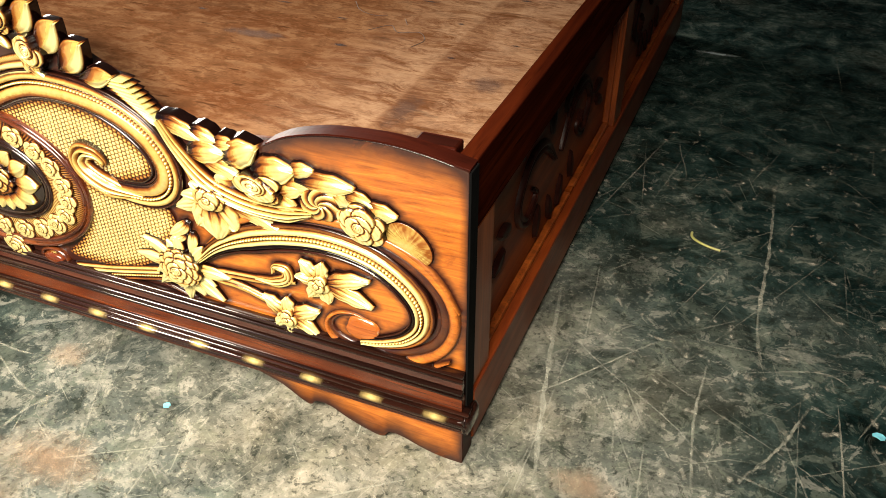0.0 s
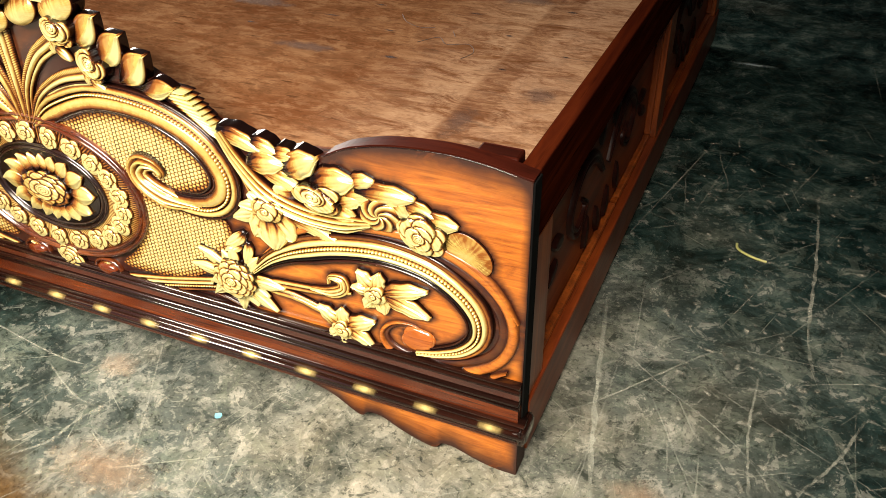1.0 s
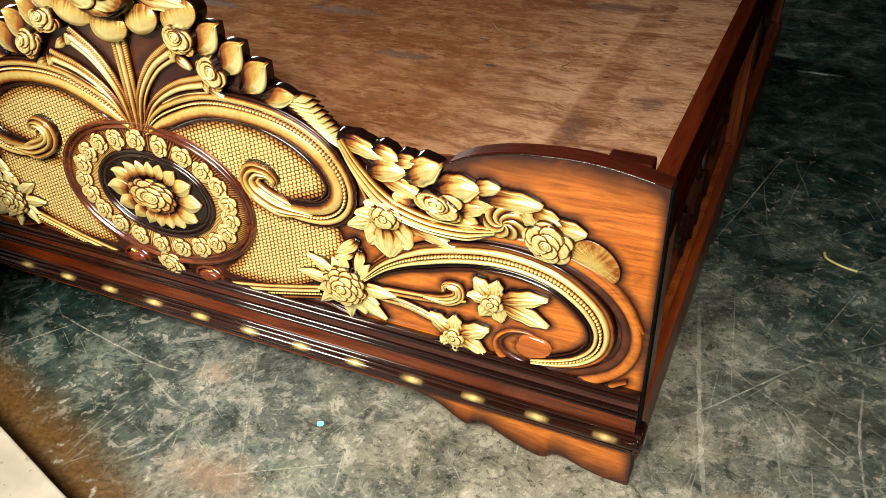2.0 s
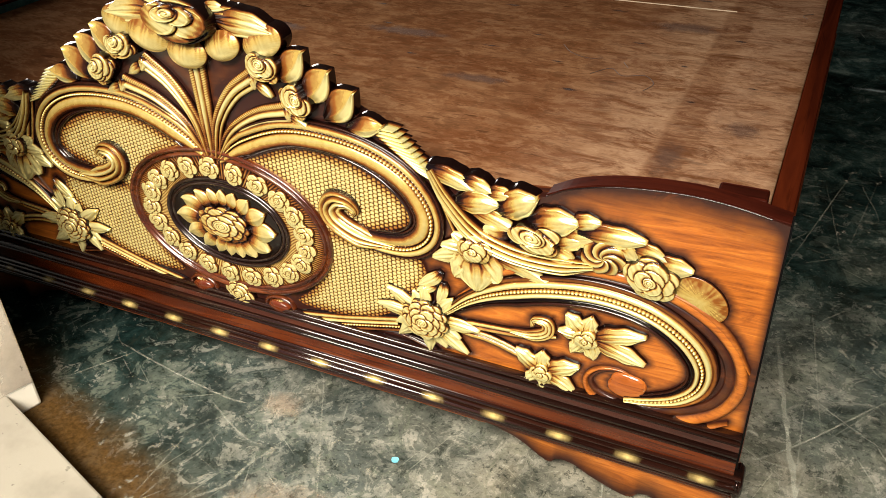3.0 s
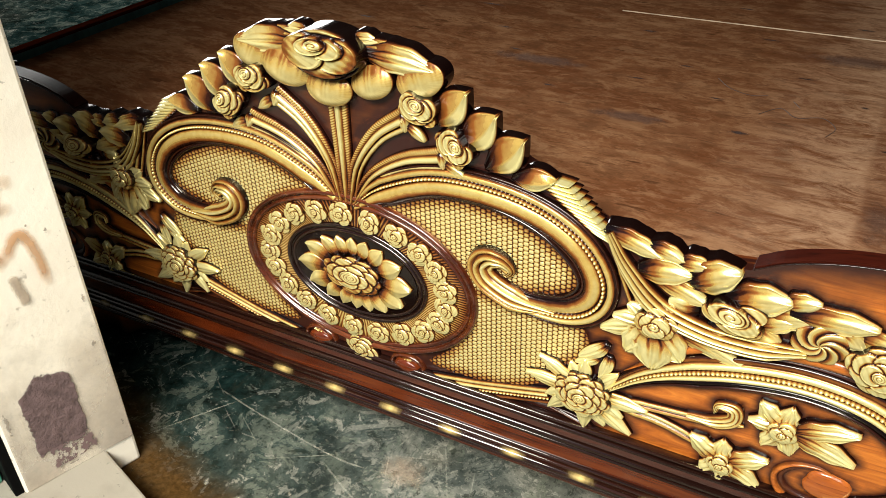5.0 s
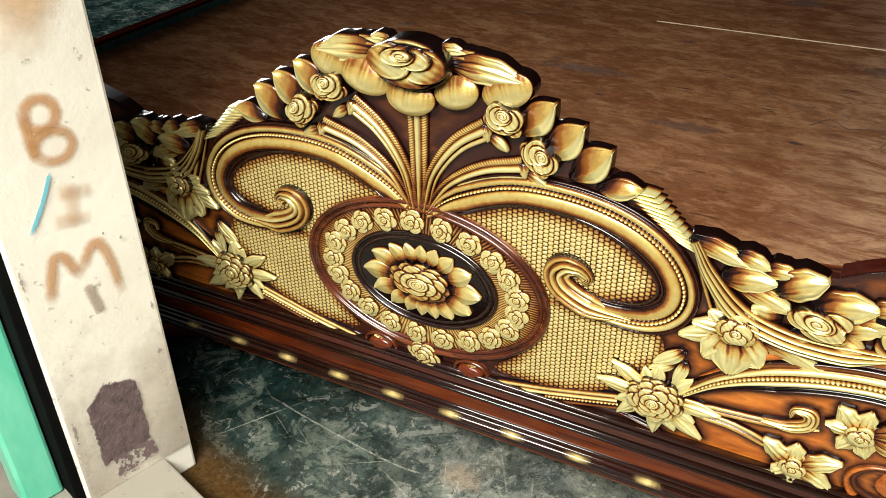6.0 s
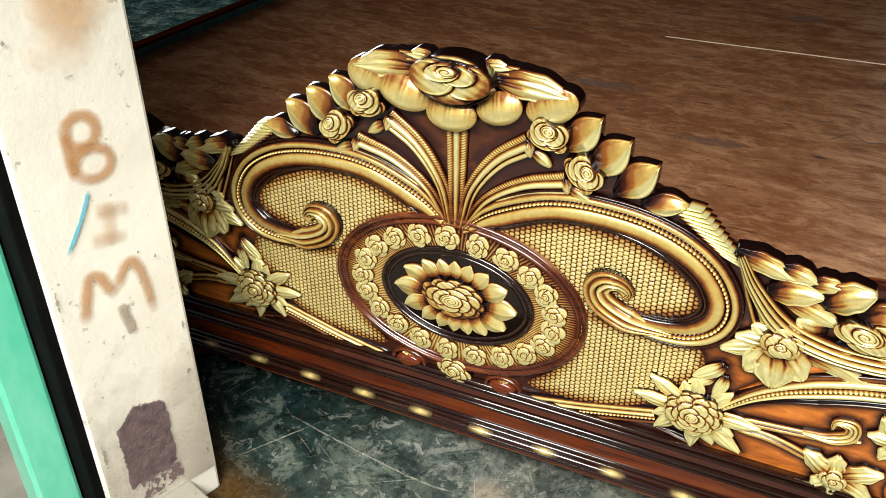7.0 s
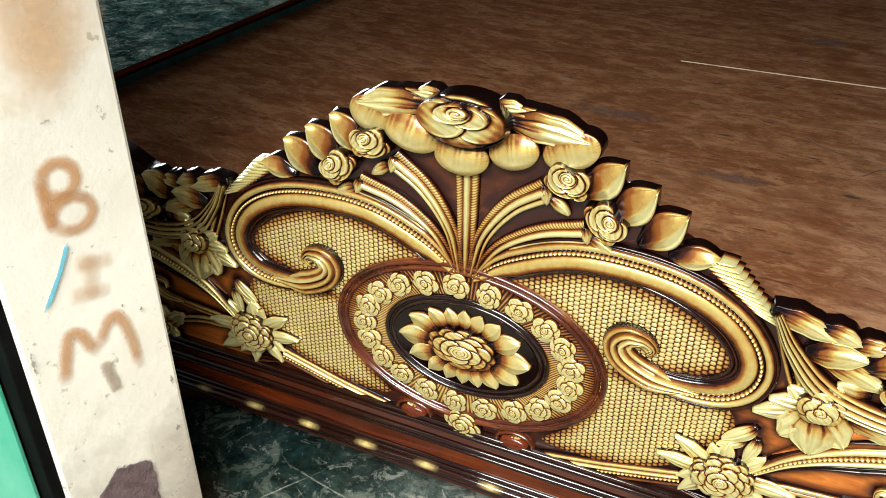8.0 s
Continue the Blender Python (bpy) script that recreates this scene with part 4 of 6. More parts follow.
def board_height(x):
    x = abs(x)
    line = shoulder if x < 0.592 else wing
    return float(np.interp(x, line[:, 0], line[:, 1]))


for side in (-1, 1):
    x = side * HALF
    part("end_edge", box(min(x, x + side * 0.003), max(x, x + side * 0.003), 0.001, 0.032, 0.10, 0.567, 0.001), BLACK, bed, "black-lacquered board end")
    part("wing_edge", slab([(side * p[0], p[1] + 0.0003) for p in wing] + [(side * p[0], p[1] + 0.0025) for p in wing[::-1]], 0.003, 0.033, 0.0008), EDGEWOOD, bed)
    part("corner_block", box(min(side * 0.815, side * 0.880), max(side * 0.815, side * 0.880), 0.035, 0.070, 0.50, 0.579, 0.004), EDGEWOOD, bed)

# Base mouldings.


def moulding(name, outline, x0, x1, material, label="", smooth=False):
    """A length of moulding: outline as depth out of the board and height."""
    bm = bmesh.new()
    ends = [[bm.verts.new((x, -d, z)) for d, z in outline] for x in (x0, x1)]
    n = len(outline)
    for k in range(n):
        bm.faces.new((ends[0][k], ends[0][(k + 1) % n], ends[1][(k + 1) % n], ends[1][k]))
    bm.faces.new(ends[0]), bm.faces.new(ends[1][::-1])
    return part(name, bm, material, bed, label, smooth)


def round_profile(depth, z, radius, squash=1.0, steps=14):
    return [(-0.004, z - radius * squash)] + [(depth + radius * math.cos(a), z + radius * squash * math.sin(a)) for a in np.linspace(-math.pi / 2, math.pi / 2, steps)] + [(-0.004, z + radius * squash)]


for z, radius, depth in ((0.2025, 0.0042, 0.010), (0.1930, 0.0040, 0.012)):
    moulding("upper_bead", round_profile(depth, z, radius), -HALF, HALF, BLACKWOOD, "black-lacquered bead moulding", True)
moulding("upper_fillet", [(-0.004, 0.176), (0.012, 0.176), (0.015, 0.179), (0.012, 0.188), (-0.004, 0.188)], -HALF, HALF, LOWROLL, "dark red-brown lacquered fillet")
moulding("lower_fillet", round_profile(0.013, 0.1700, 0.0058), -HALF, HALF, BLACKWOOD, "", True)
moulding("thin_bead", round_profile(0.014, 0.1605, 0.0032), -HALF, HALF, BLACKWOOD, "", True)
moulding("base_board", [(-0.004, 0.100), (0.014, 0.100), (0.014, 0.157), (-0.004, 0.157)], -HALF, HALF, REDWOOD, "glossy red-brown base board")
for z, radius, depth in ((0.1255, 0.0040, 0.015), (0.1175, 0.0040, 0.018), (0.1065, 0.0070, 0.020), (0.0955, 0.0040, 0.019), (0.0875, 0.0040, 0.016)):
    moulding("base_roll", round_profile(depth, z, radius), -HALF - 0.012, HALF + 0.012, ROLLWOOD if z > 0.09 else LOWROLL, "black-lacquered half-round roll with gold dabs", True)



for side in (-1, 1):
    part("roll_end", box(min(side * (HALF - 0.002), side * (HALF + 0.020)), max(side * (HALF - 0.002), side * (HALF + 0.017)), -0.026, 0.032, 0.085, 0.123, 0.012, 4), BLACKWOOD, bed, "dark rounded corner of the base roll", True)
    low, _ = spline([(0.50, 0.078), (0.56, 0.061), (0.605, 0.034), (0.622, 0.029), (0.634, 0.041), (0.66, 0.041), (0.70, 0.022), (0.745, 0.007), (0.765, 0.007), (0.778, 0.021), (0.80, 0.021), (0.84, 0.008), (0.875, 0.001), (HALF, 0.0)], 80)
    part("apron_core", slab([(side * 0.50, 0.092)] + [(side * x, max(0.0, z)) for x, z in low] + [(side * HALF, 0.092)], -0.008, 0.035, 0.001), EDGEWOOD, bed)
    verts, values, rows = [], [], 24
    for x, z0 in low:
        for k in range(rows):
            z = max(0.0, z0) + (0.090 - max(0.0, z0)) * k / (rows - 1)
            verts.append((side * x, -0.0095, z))
            values.append(min(1.0, 0.04 + (z - z0) / 0.066, (HALF - x) / 0.03 + 0.04))
    put("apron", mesh_of("apron", verts, grid_faces(len(low), rows), values, "spray"), BURST, bed, "scalloped orange-stained foot apron")
part("apron_rail", box(-0.5, 0.5, -0.006, 0.035, 0.068, 0.092, 0.002), EYEWOOD, bed)

# Medallion in the middle.
MID = 0.366


def ellipse(a, b, z=MID, steps=28):
    return [(a * math.cos(t), z + b * math.sin(t)) for t in np.linspace(0, 2 * math.pi, steps, endpoint=False)]


def disc(name, a, b, depth, gilt, rows=18, cols=1100):
    verts, values = [], []
    for i in range(rows):
        q = i / (rows - 1)
        for j in range(cols):
            t = 2 * math.pi * j / cols
            verts.append((a * q * math.cos(t), -depth(q), MID + b * q * math.sin(t)))
            values.append(gilt(q, t))
    faces = [(i * cols + j, i * cols + (j + 1) % cols, (i + 1) * cols + (j + 1) % cols, (i + 1) * cols + j) for i in range(rows - 1) for j in range(cols)]
    return mesh_of(name, verts, faces, values)


put("medallion_plate", disc("medallion_plate", 0.213, 0.138, lambda q: 0.010 if q < 0.97 else -0.004, lambda q, t: (0.86 - 1.9 * max(0.0, q - 0.84)) * (0.80 + 0.20 * math.sin(180 * t)) - 0.16 * max(0.0, math.sin(t + 0.3)) if q > 0.62 else 0.08), GOLD, bed, "amber oval medallion plate")
put("medallion_rim", sweep("medallion_rim", ellipse(0.211, 0.136), lambda s: 0.022, lambda s: 0.020, ribs((-0.5, 0.5, 1.0, 0.40, 0), (0.45, 0.45, 0.85, 0.30, 0)), 170, 15, True), POLISHED, bed, "red-brown oval rim")
put("inner_ring", sweep("inner_ring", ellipse(0.126, 0.081), lambda s: 0.020, lambda s: 0.018, ribs((-0.5, 0.45, 1.0, 0.16, 0), (0.45, 0.42, 0.8, 0.10, 0)), 150, 15, True), BLACKWOOD, bed, "black inner oval ring")
put("medallion_hollow", disc("medallion_hollow", 0.116, 0.074, lambda q: 0.012, lambda q, t: 0.15 + 0.06 * math.sin(32 * t)), GOLD, bed, "black hollow of the medallion")
small_roses = [bloom("ring_rose", 0.0235, 0.020, petals_of(seed, ((3, 0.24, 0.34), (5, 0.56, 0.44))), 0.92, 0.004, 38, 84, 1.6) for seed in (5, 8, 13)]
for k in range(21):
    t = 2 * math.pi * (k + 0.5) / 21
    put("ring_rose", small_roses[k % 3], GOLD, bed, "", at(0.170 * math.cos(t), MID + 0.109 * math.sin(t), k * 67 % 360, 0.006))
sun_petal = leaf("sunflower_petal", 0.045, 0.034, 0.017, 0.75, 2, 0, 0.004, 0.86, 0.10, 26, 23, 0.0, 0.3, 0.0, 0.10, 0.55)
for k in range(16):
    t = 2 * math.pi * k / 16
    r = 0.109 * 0.069 / math.hypot(0.069 * math.cos(t), 0.109 * math.sin(t))
    foot = 0.050 * 0.032 / math.hypot(0.032 * math.cos(t), 0.050 * math.sin(t))
    put("sunflower_petal", sun_petal, GOLD, bed, "", at(foot * math.cos(t), MID + foot * math.sin(t), 90 - math.degrees(t), 0.010, (r - foot) / 0.045))
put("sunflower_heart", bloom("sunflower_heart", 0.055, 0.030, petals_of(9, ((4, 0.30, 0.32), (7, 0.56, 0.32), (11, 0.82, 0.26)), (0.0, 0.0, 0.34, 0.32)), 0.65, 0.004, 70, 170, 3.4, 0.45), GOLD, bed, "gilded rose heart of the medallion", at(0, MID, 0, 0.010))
put("foot_rose", bloom("foot_rose", 0.032, 0.022, petals_of(3), 0.85), GOLD, bed, "", at(0, 0.212, 20, 0.004))

# Upper scrolls, each round a beaded field.
UPPER = [(0.012, 0.492), (0.062, 0.530), (0.150, 0.566), (0.240, 0.570), (0.318, 0.554), (0.375, 0.520), (0.404, 0.474), (0.400, 0.434), (0.368, 0.408), (0.315, 0.402), (0.262, 0.412), (0.236, 0.432), (0.240, 0.452), (0.258, 0.456), (0.270, 0.448)]
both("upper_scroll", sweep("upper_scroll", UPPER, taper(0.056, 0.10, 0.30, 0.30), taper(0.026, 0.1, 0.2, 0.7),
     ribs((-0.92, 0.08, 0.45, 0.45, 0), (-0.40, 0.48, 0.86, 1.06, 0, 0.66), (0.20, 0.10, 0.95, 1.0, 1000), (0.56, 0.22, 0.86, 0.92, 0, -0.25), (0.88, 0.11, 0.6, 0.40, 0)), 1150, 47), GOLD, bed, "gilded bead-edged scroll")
both("scroll_edge", sweep("scroll_edge", [(0.055, 0.500), (0.110, 0.530), (0.165, 0.546), (0.240, 0.547), (0.310, 0.527), (0.360, 0.490), (0.375, 0.456), (0.352, 0.430), (0.310, 0.424)], taper(0.009, 0.1, 0.2), lambda s: 0.016, ribs((0, 0.8, 1.0, 0.14, 0)), 120, 9), BLACKWOOD, bed)
field_line = [(0.060, 0.500), (0.105, 0.522), (0.160, 0.541), (0.240, 0.542), (0.312, 0.520), (0.366, 0.480), (0.372, 0.452), (0.345, 0.430), (0.300, 0.420), (0.25, 0.40), (0.20, 0.38), (0.19, 0.42), (0.13, 0.475)]
both("beaded_field", lattice("beaded_field", inside_of(field_line), field_line, 0.05, 0.38, 0.37, 0.55), GOLD, bed, "gilded beaded field")
low_line = [(0.19, 0.40), (0.25, 0.392), (0.33, 0.388), (0.385, 0.385), (0.395, 0.345), (0.36, 0.30), (0.33, 0.262), (0.27, 0.232), (0.20, 0.222), (0.13, 0.228), (0.17, 0.27), (0.20, 0.33)]
both("lower_beaded_field", lattice("lower_beaded_field", inside_of(low_line), low_line, 0.12, 0.40, 0.21, 0.405), GOLD, bed, "gilded beaded field")
both("scroll_curl", sweep("scroll_curl", [(0.345, 0.398), (0.285, 0.404), (0.240, 0.424), (0.226, 0.448), (0.240, 0.466), (0.262, 0.466), (0.276, 0.452), (0.268, 0.440)], taper(0.046, 0.3, 0.30, 0.15), taper(0.040, 0.3, 0.2, 0.4),
     ribs((-0.75, 0.22, 0.7, 0.85, 0), (-0.30, 0.22, 0.95, 0.95, 0), (0.15, 0.22, 1.0, 0.8, 0), (0.62, 0.24, 0.8, 0.7, 0)), 110, 25), GOLD, bed)

# Band along the foot with its small volute.
both("foot_band", sweep("foot_band", [(0.098, 0.222), (0.078, 0.212), (0.082, 0.196), (0.105, 0.190), (0.150, 0.196), (0.230, 0.212), (0.340, 0.240)], taper(0.034, 0.35, 0.0, 0.2), lambda s: 0.018,
     ribs((-0.72, 0.2, 0.8, 0.55, 0), (-0.28, 0.14, 0.95, 0.95, 1000), (0.15, 0.2, 1.0, 0.95, 0), (0.60, 0.22, 0.85, 0.85, 0)), 300, 31), GOLD, bed)
both("foot_eye", bud("foot_eye", 0.024, 0.013, 0.020, 0.004, (), 0, 0, 0, 0, 14, 40), DARKEYE, bed, "dark red volute eye", at(0.088, 0.206, 4, 0.008))
both("foot_ring", sweep("foot_ring", [(0.088 + 0.030 * math.cos(t), 0.206 + 0.019 * math.sin(t)) for t in np.linspace(0, 2 * math.pi, 14, endpoint=False)], lambda s: 0.010, lambda s: 0.016, ribs((0, 0.8, 1.0, 0.30, 0)), 60, 9, True), POLISHED, bed)

# Stems that fan up from the medallion.
stem_ribs = ribs((-0.70, 0.26, 0.75, 0.90, 0), (-0.08, 0.34, 1.0, 1.0, 0), (0.60, 0.36, 0.8, 0.86, 1550))
def from_foot(profile):
    """The same profile with brown glaze left at the stem's foot."""
    def shaded(v, run, s):
        up, gilt = profile(v, run, s)
        return up, gilt * (0.66 + 0.34 * min(1.0, 1.8 * s))
    return shaded


stem_ribs = from_foot(stem_ribs)
put("middle_stem", sweep("middle_stem", [(0, 0.500), (0, 0.56), (0, 0.62), (0, 0.668)], lambda s: 0.026 + 0.012 * s, lambda s: 0.020, from_foot(ribs((-0.64, 0.34, 0.8, 0.86, 1550), (0, 0.32, 1.0, 0.98, 0), (0.64, 0.34, 0.8, 0.86, 1550))), 240, 29), GOLD, bed)
both("inner_stem", sweep("inner_stem", [(0.008, 0.500), (0.024, 0.565), (0.062, 0.620), (0.112, 0.656)], lambda s: 0.018 + 0.020 * s, lambda s: 0.022, stem_ribs, 260, 29), GOLD, bed)
both("outer_stem", sweep("outer_stem", [(0.014, 0.500), (0.050, 0.552), (0.105, 0.588), (0.168, 0.606)], lambda s: 0.018 + 0.020 * s, lambda s: 0.020, stem_ribs, 260, 29), GOLD, bed)

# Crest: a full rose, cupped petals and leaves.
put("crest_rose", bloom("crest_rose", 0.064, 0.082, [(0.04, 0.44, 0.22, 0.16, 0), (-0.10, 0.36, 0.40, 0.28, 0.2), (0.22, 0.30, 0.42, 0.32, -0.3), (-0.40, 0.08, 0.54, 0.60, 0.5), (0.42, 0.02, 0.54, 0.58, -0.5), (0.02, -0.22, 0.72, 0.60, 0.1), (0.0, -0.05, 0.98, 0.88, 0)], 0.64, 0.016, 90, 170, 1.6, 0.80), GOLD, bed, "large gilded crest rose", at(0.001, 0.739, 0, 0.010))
for x, z, rx, rz, tall, turn in ((-0.080, 0.702, 0.044, 0.026, 0.040, 12), (-0.006, 0.683, 0.041, 0.027, 0.042, 0), (0.066, 0.702, 0.036, 0.025, 0.038, -14), (0.140, 0.715, 0.040, 0.026, 0.026, -24), (-0.142, 0.716, 0.036, 0.026, 0.024, 24)):
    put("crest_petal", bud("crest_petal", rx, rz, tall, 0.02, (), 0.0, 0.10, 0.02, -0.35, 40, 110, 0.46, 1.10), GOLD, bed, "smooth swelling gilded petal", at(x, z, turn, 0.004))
for x0, z0, x1, z1, wide, tall, bend in ((0.045, 0.742, 0.168, 0.738, 0.048, 0.024, 0.0), (0.040, 0.748, 0.128, 0.750, 0.034, 0.016, 0.0), (0.030, 0.754, 0.078, 0.764, 0.026, 0.012, 0.0)):
    m, long = between(x0, z0, x1, z1, 0.004)
    both("crest_leaf", leaf("crest_leaf", long, wide, tall, 0.6, 4, bend + 0.006, 0.017, 1.0, 0.6, 34, 49, 0.0, 0.75, 0.05, 0.2, 0.5), GOLD, bed, "", m)
side_rose = bloom("side_rose", 0.034, 0.044, [(0.0, 0.20, 0.30, 0.25, 0), (-0.10, 0.12, 0.46, 0.38, 0.3), (0.12, 0.06, 0.56, 0.44, -0.2), (-0.30, -0.02, 0.46, 0.60, 0.5), (0.34, 0.04, 0.48, 0.58, -0.5), (-0.05, -0.34, 0.66, 0.44, 0.1), (0.50, -0.34, 0.42, 0.34, -0.5), (-0.52, -0.36, 0.40, 0.34, 0.6)], 0.95, 0.004, 64, 132, 2.4, 0.30)
both("side_rose", side_rose, GOLD, bed, "gilded rosebud on its stem", at(0.142, 0.682, 15, 0.010))
both("side_rose", side_rose, GOLD, bed, "gilded rosebud on its stem", at(0.197, 0.635, 50, 0.010))
for x0, z0, x1, z1, wide in ((0.112, 0.648, 0.148, 0.630, 0.020), (0.168, 0.602, 0.208, 0.590, 0.020), (0.106, 0.664, 0.118, 0.636, 0.018), (0.164, 0.616, 0.176, 0.592, 0.018)):
    m, long = between(x0, z0, x1, z1, 0.006)
    both("sepal", leaf("sepal", long, wide, 0.018, 0.6, 3, 0.004, 0.004, 0.9, 0.4, 16, 13), GOLD, bed, "", m)
for x0, z0, x1, z1, wide, bend in ((0.156, 0.656, 0.214, 0.703, 0.052, -0.008), (0.196, 0.630, 0.256, 0.678, 0.056, -0.008), (0.234, 0.605, 0.296, 0.651, 0.056, -0.008), (0.272, 0.600, 0.338, 0.606, 0.038, -0.004)):
    m, long = between(x0, z0, x1, z1, 0.004)
    both("pointed_leaf", leaf("pointed_leaf", long, wide, 0.022, 0.95, 2, bend, 0.014, 1.0, 0.10, 34, 31, 0.0, 0.9, 0.0, 0.0, 0.85), GOLD, bed, "", m)
barb = leaf("feather_barb", 0.054, 0.0046, 0.009, 0.1, 1, 0, 0.024, 1.35, 0.0, 16, 13, 0.0, 0.0)
for k in range(11):
    f = k / 10
    both("feather_barb", barb, GOLD, bed, "", at(0.300 + 0.080 * f, 0.606 - 0.056 * f, 92 + 20 * f, 0.006, 1.08 - 0.16 * f))

# Spray of leaves and roses on the shoulder.
for x0, z0, x1, z1, wide, tall, bend in (
        (0.404, 0.558, 0.484, 0.540, 0.030, 0.020, 0.0), (0.462, 0.548, 0.512, 0.542, 0.026, 0.018, 0.0), (0.452, 0.508, 0.520, 0.524, 0.040, 0.026, 0.0), (0.500, 0.532, 0.546, 0.540, 0.028, 0.018, 0.0),
        (0.520, 0.508, 0.578, 0.540, 0.048, 0.028, -0.004), (0.470, 0.505, 0.552, 0.486, 0.030, 0.022, 0.0), (0.566, 0.496, 0.640, 0.520, 0.048, 0.028, 0.0), (0.630, 0.508, 0.672, 0.526, 0.030, 0.018, 0.0),
        (0.640, 0.500, 0.738, 0.506, 0.036, 0.024, -0.006), (0.552, 0.458, 0.582, 0.428, 0.038, 0.024, 0.0), (0.592, 0.460, 0.646, 0.448, 0.036, 0.024, 0.0), (0.605, 0.470, 0.650, 0.492, 0.034, 0.020, 0.0),
        (0.540, 0.470, 0.500, 0.468, 0.034, 0.020, 0.0), (0.505, 0.428, 0.604, 0.411, 0.030, 0.018, 0.006), (0.715, 0.492, 0.770, 0.488, 0.030, 0.016, 0.0), (0.745, 0.474, 0.806, 0.474, 0.034, 0.018, -0.006), (0.700, 0.500, 0.732, 0.480, 0.034, 0.020, 0.0), (0.615, 0.480, 0.668, 0.500, 0.034, 0.018, 0.0)):
    m, long = between(x0, z0, x1, z1, 0.004)
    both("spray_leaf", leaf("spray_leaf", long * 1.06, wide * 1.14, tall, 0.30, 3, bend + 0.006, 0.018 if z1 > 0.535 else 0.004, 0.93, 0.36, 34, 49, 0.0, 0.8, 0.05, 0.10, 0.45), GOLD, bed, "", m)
both("round_leaf", bud("round_leaf", 0.044, 0.030, 0.012, 0.004, (), 0, 0.12, 0.10, 0.0, 30, 80, 0.34, 0.98), GOLD, bed, "broad rounded gilded leaf", at(0.824, 0.430, 40, 0.002))
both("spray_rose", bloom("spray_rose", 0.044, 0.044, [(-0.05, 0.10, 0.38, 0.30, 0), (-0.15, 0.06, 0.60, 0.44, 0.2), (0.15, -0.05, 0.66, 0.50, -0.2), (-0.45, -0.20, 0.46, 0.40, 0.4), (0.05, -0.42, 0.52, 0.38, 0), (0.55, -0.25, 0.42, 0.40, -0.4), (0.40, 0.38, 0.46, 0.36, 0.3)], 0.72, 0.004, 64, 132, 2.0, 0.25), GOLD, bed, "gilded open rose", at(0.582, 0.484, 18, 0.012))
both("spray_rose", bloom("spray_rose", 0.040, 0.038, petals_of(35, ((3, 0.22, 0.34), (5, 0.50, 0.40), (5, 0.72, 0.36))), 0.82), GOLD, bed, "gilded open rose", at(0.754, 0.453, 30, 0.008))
both("spray_stem", sweep("spray_stem", [(0.414, 0.556), (0.440, 0.510), (0.484, 0.462), (0.545, 0.440), (0.615, 0.438), (0.672, 0.452)], taper(0.034, 0.35, 0.15, 0.3), lambda s: 0.040,
     ribs((-0.72, 0.20, 0.8, 0.90, 0), (-0.25, 0.20, 1.0, 0.98, 0), (0.22, 0.20, 0.9, 0.90, 0), (0.70, 0.20, 0.75, 0.82, 0)), 140, 31), GOLD, bed)
both("stem_strand", sweep("stem_strand", [(0.412, 0.548), (0.436, 0.500), (0.452, 0.462), (0.462, 0.440)], taper(0.024, 0.5, 0.0, 0.3), lambda s: 0.014, ribs((-0.6, 0.30, 0.8, 0.72, 0), (0.3, 0.34, 1.0, 0.82, 0)), 60, 21), GOLD, bed)
swirl_ribs = ribs((-0.7, 0.24, 0.75, 0.8, 0), (-0.22, 0.24, 1.0, 0.95, 0), (0.26, 0.24, 0.9, 0.9, 0), (0.74, 0.22, 0.7, 0.7, 0))
both("whorl", whorl("whorl", 0.036, 0.030), GOLD, bed, "gilded whorl of twisted leaves", at(0.684, 0.468, 0, 0.006))

# Open blossom between the scrolls.
for x1, z1, wide, tall in ((0.404, 0.392, 0.034, 0.020), (0.420, 0.420, 0.034, 0.022), (0.440, 0.446, 0.036, 0.020), (0.468, 0.462, 0.036, 0.020), (0.500, 0.464, 0.036, 0.020), (0.528, 0.436, 0.036, 0.020), (0.444, 0.366, 0.056, 0.026), (0.522, 0.374, 0.058, 0.028), (0.484, 0.350, 0.070, 0.034)):
    m, long = between(0.485, 0.427, x1 + 0.006, z1 + 0.008, 0.006)
    both("blossom_petal", leaf("blossom_petal", long, wide, tall, 0.08, 4, 0, 0.004, 1.0, 0.6, 30, 45, 0.1, 0.5, 0.05, 0.16), GOLD, bed, "", m)
both("blossom_heart", bloom("blossom_heart", 0.030, 0.036, petals_of(77, ((3, 0.30, 0.42), (5, 0.60, 0.42))), 0.85, 0.004, 44, 96, 1.3, 0.3), GOLD, bed, "", at(0.488, 0.438, 12, 0.014))
for x, z, turn, size in ((0.425, 0.372, 215, 0.9), (0.428, 0.352, 180, 0.75), (0.415, 0.345, 225, 0.7)):
    both("blossom_frond", leaf("blossom_frond", 0.060, 0.030, 0.018, 0.3, 4, 0.016, 0.004, 1.25, 0.35, 30, 41, 0.0, 0.2), GOLD, bed, "", at(x, z, turn, 0.004, size))

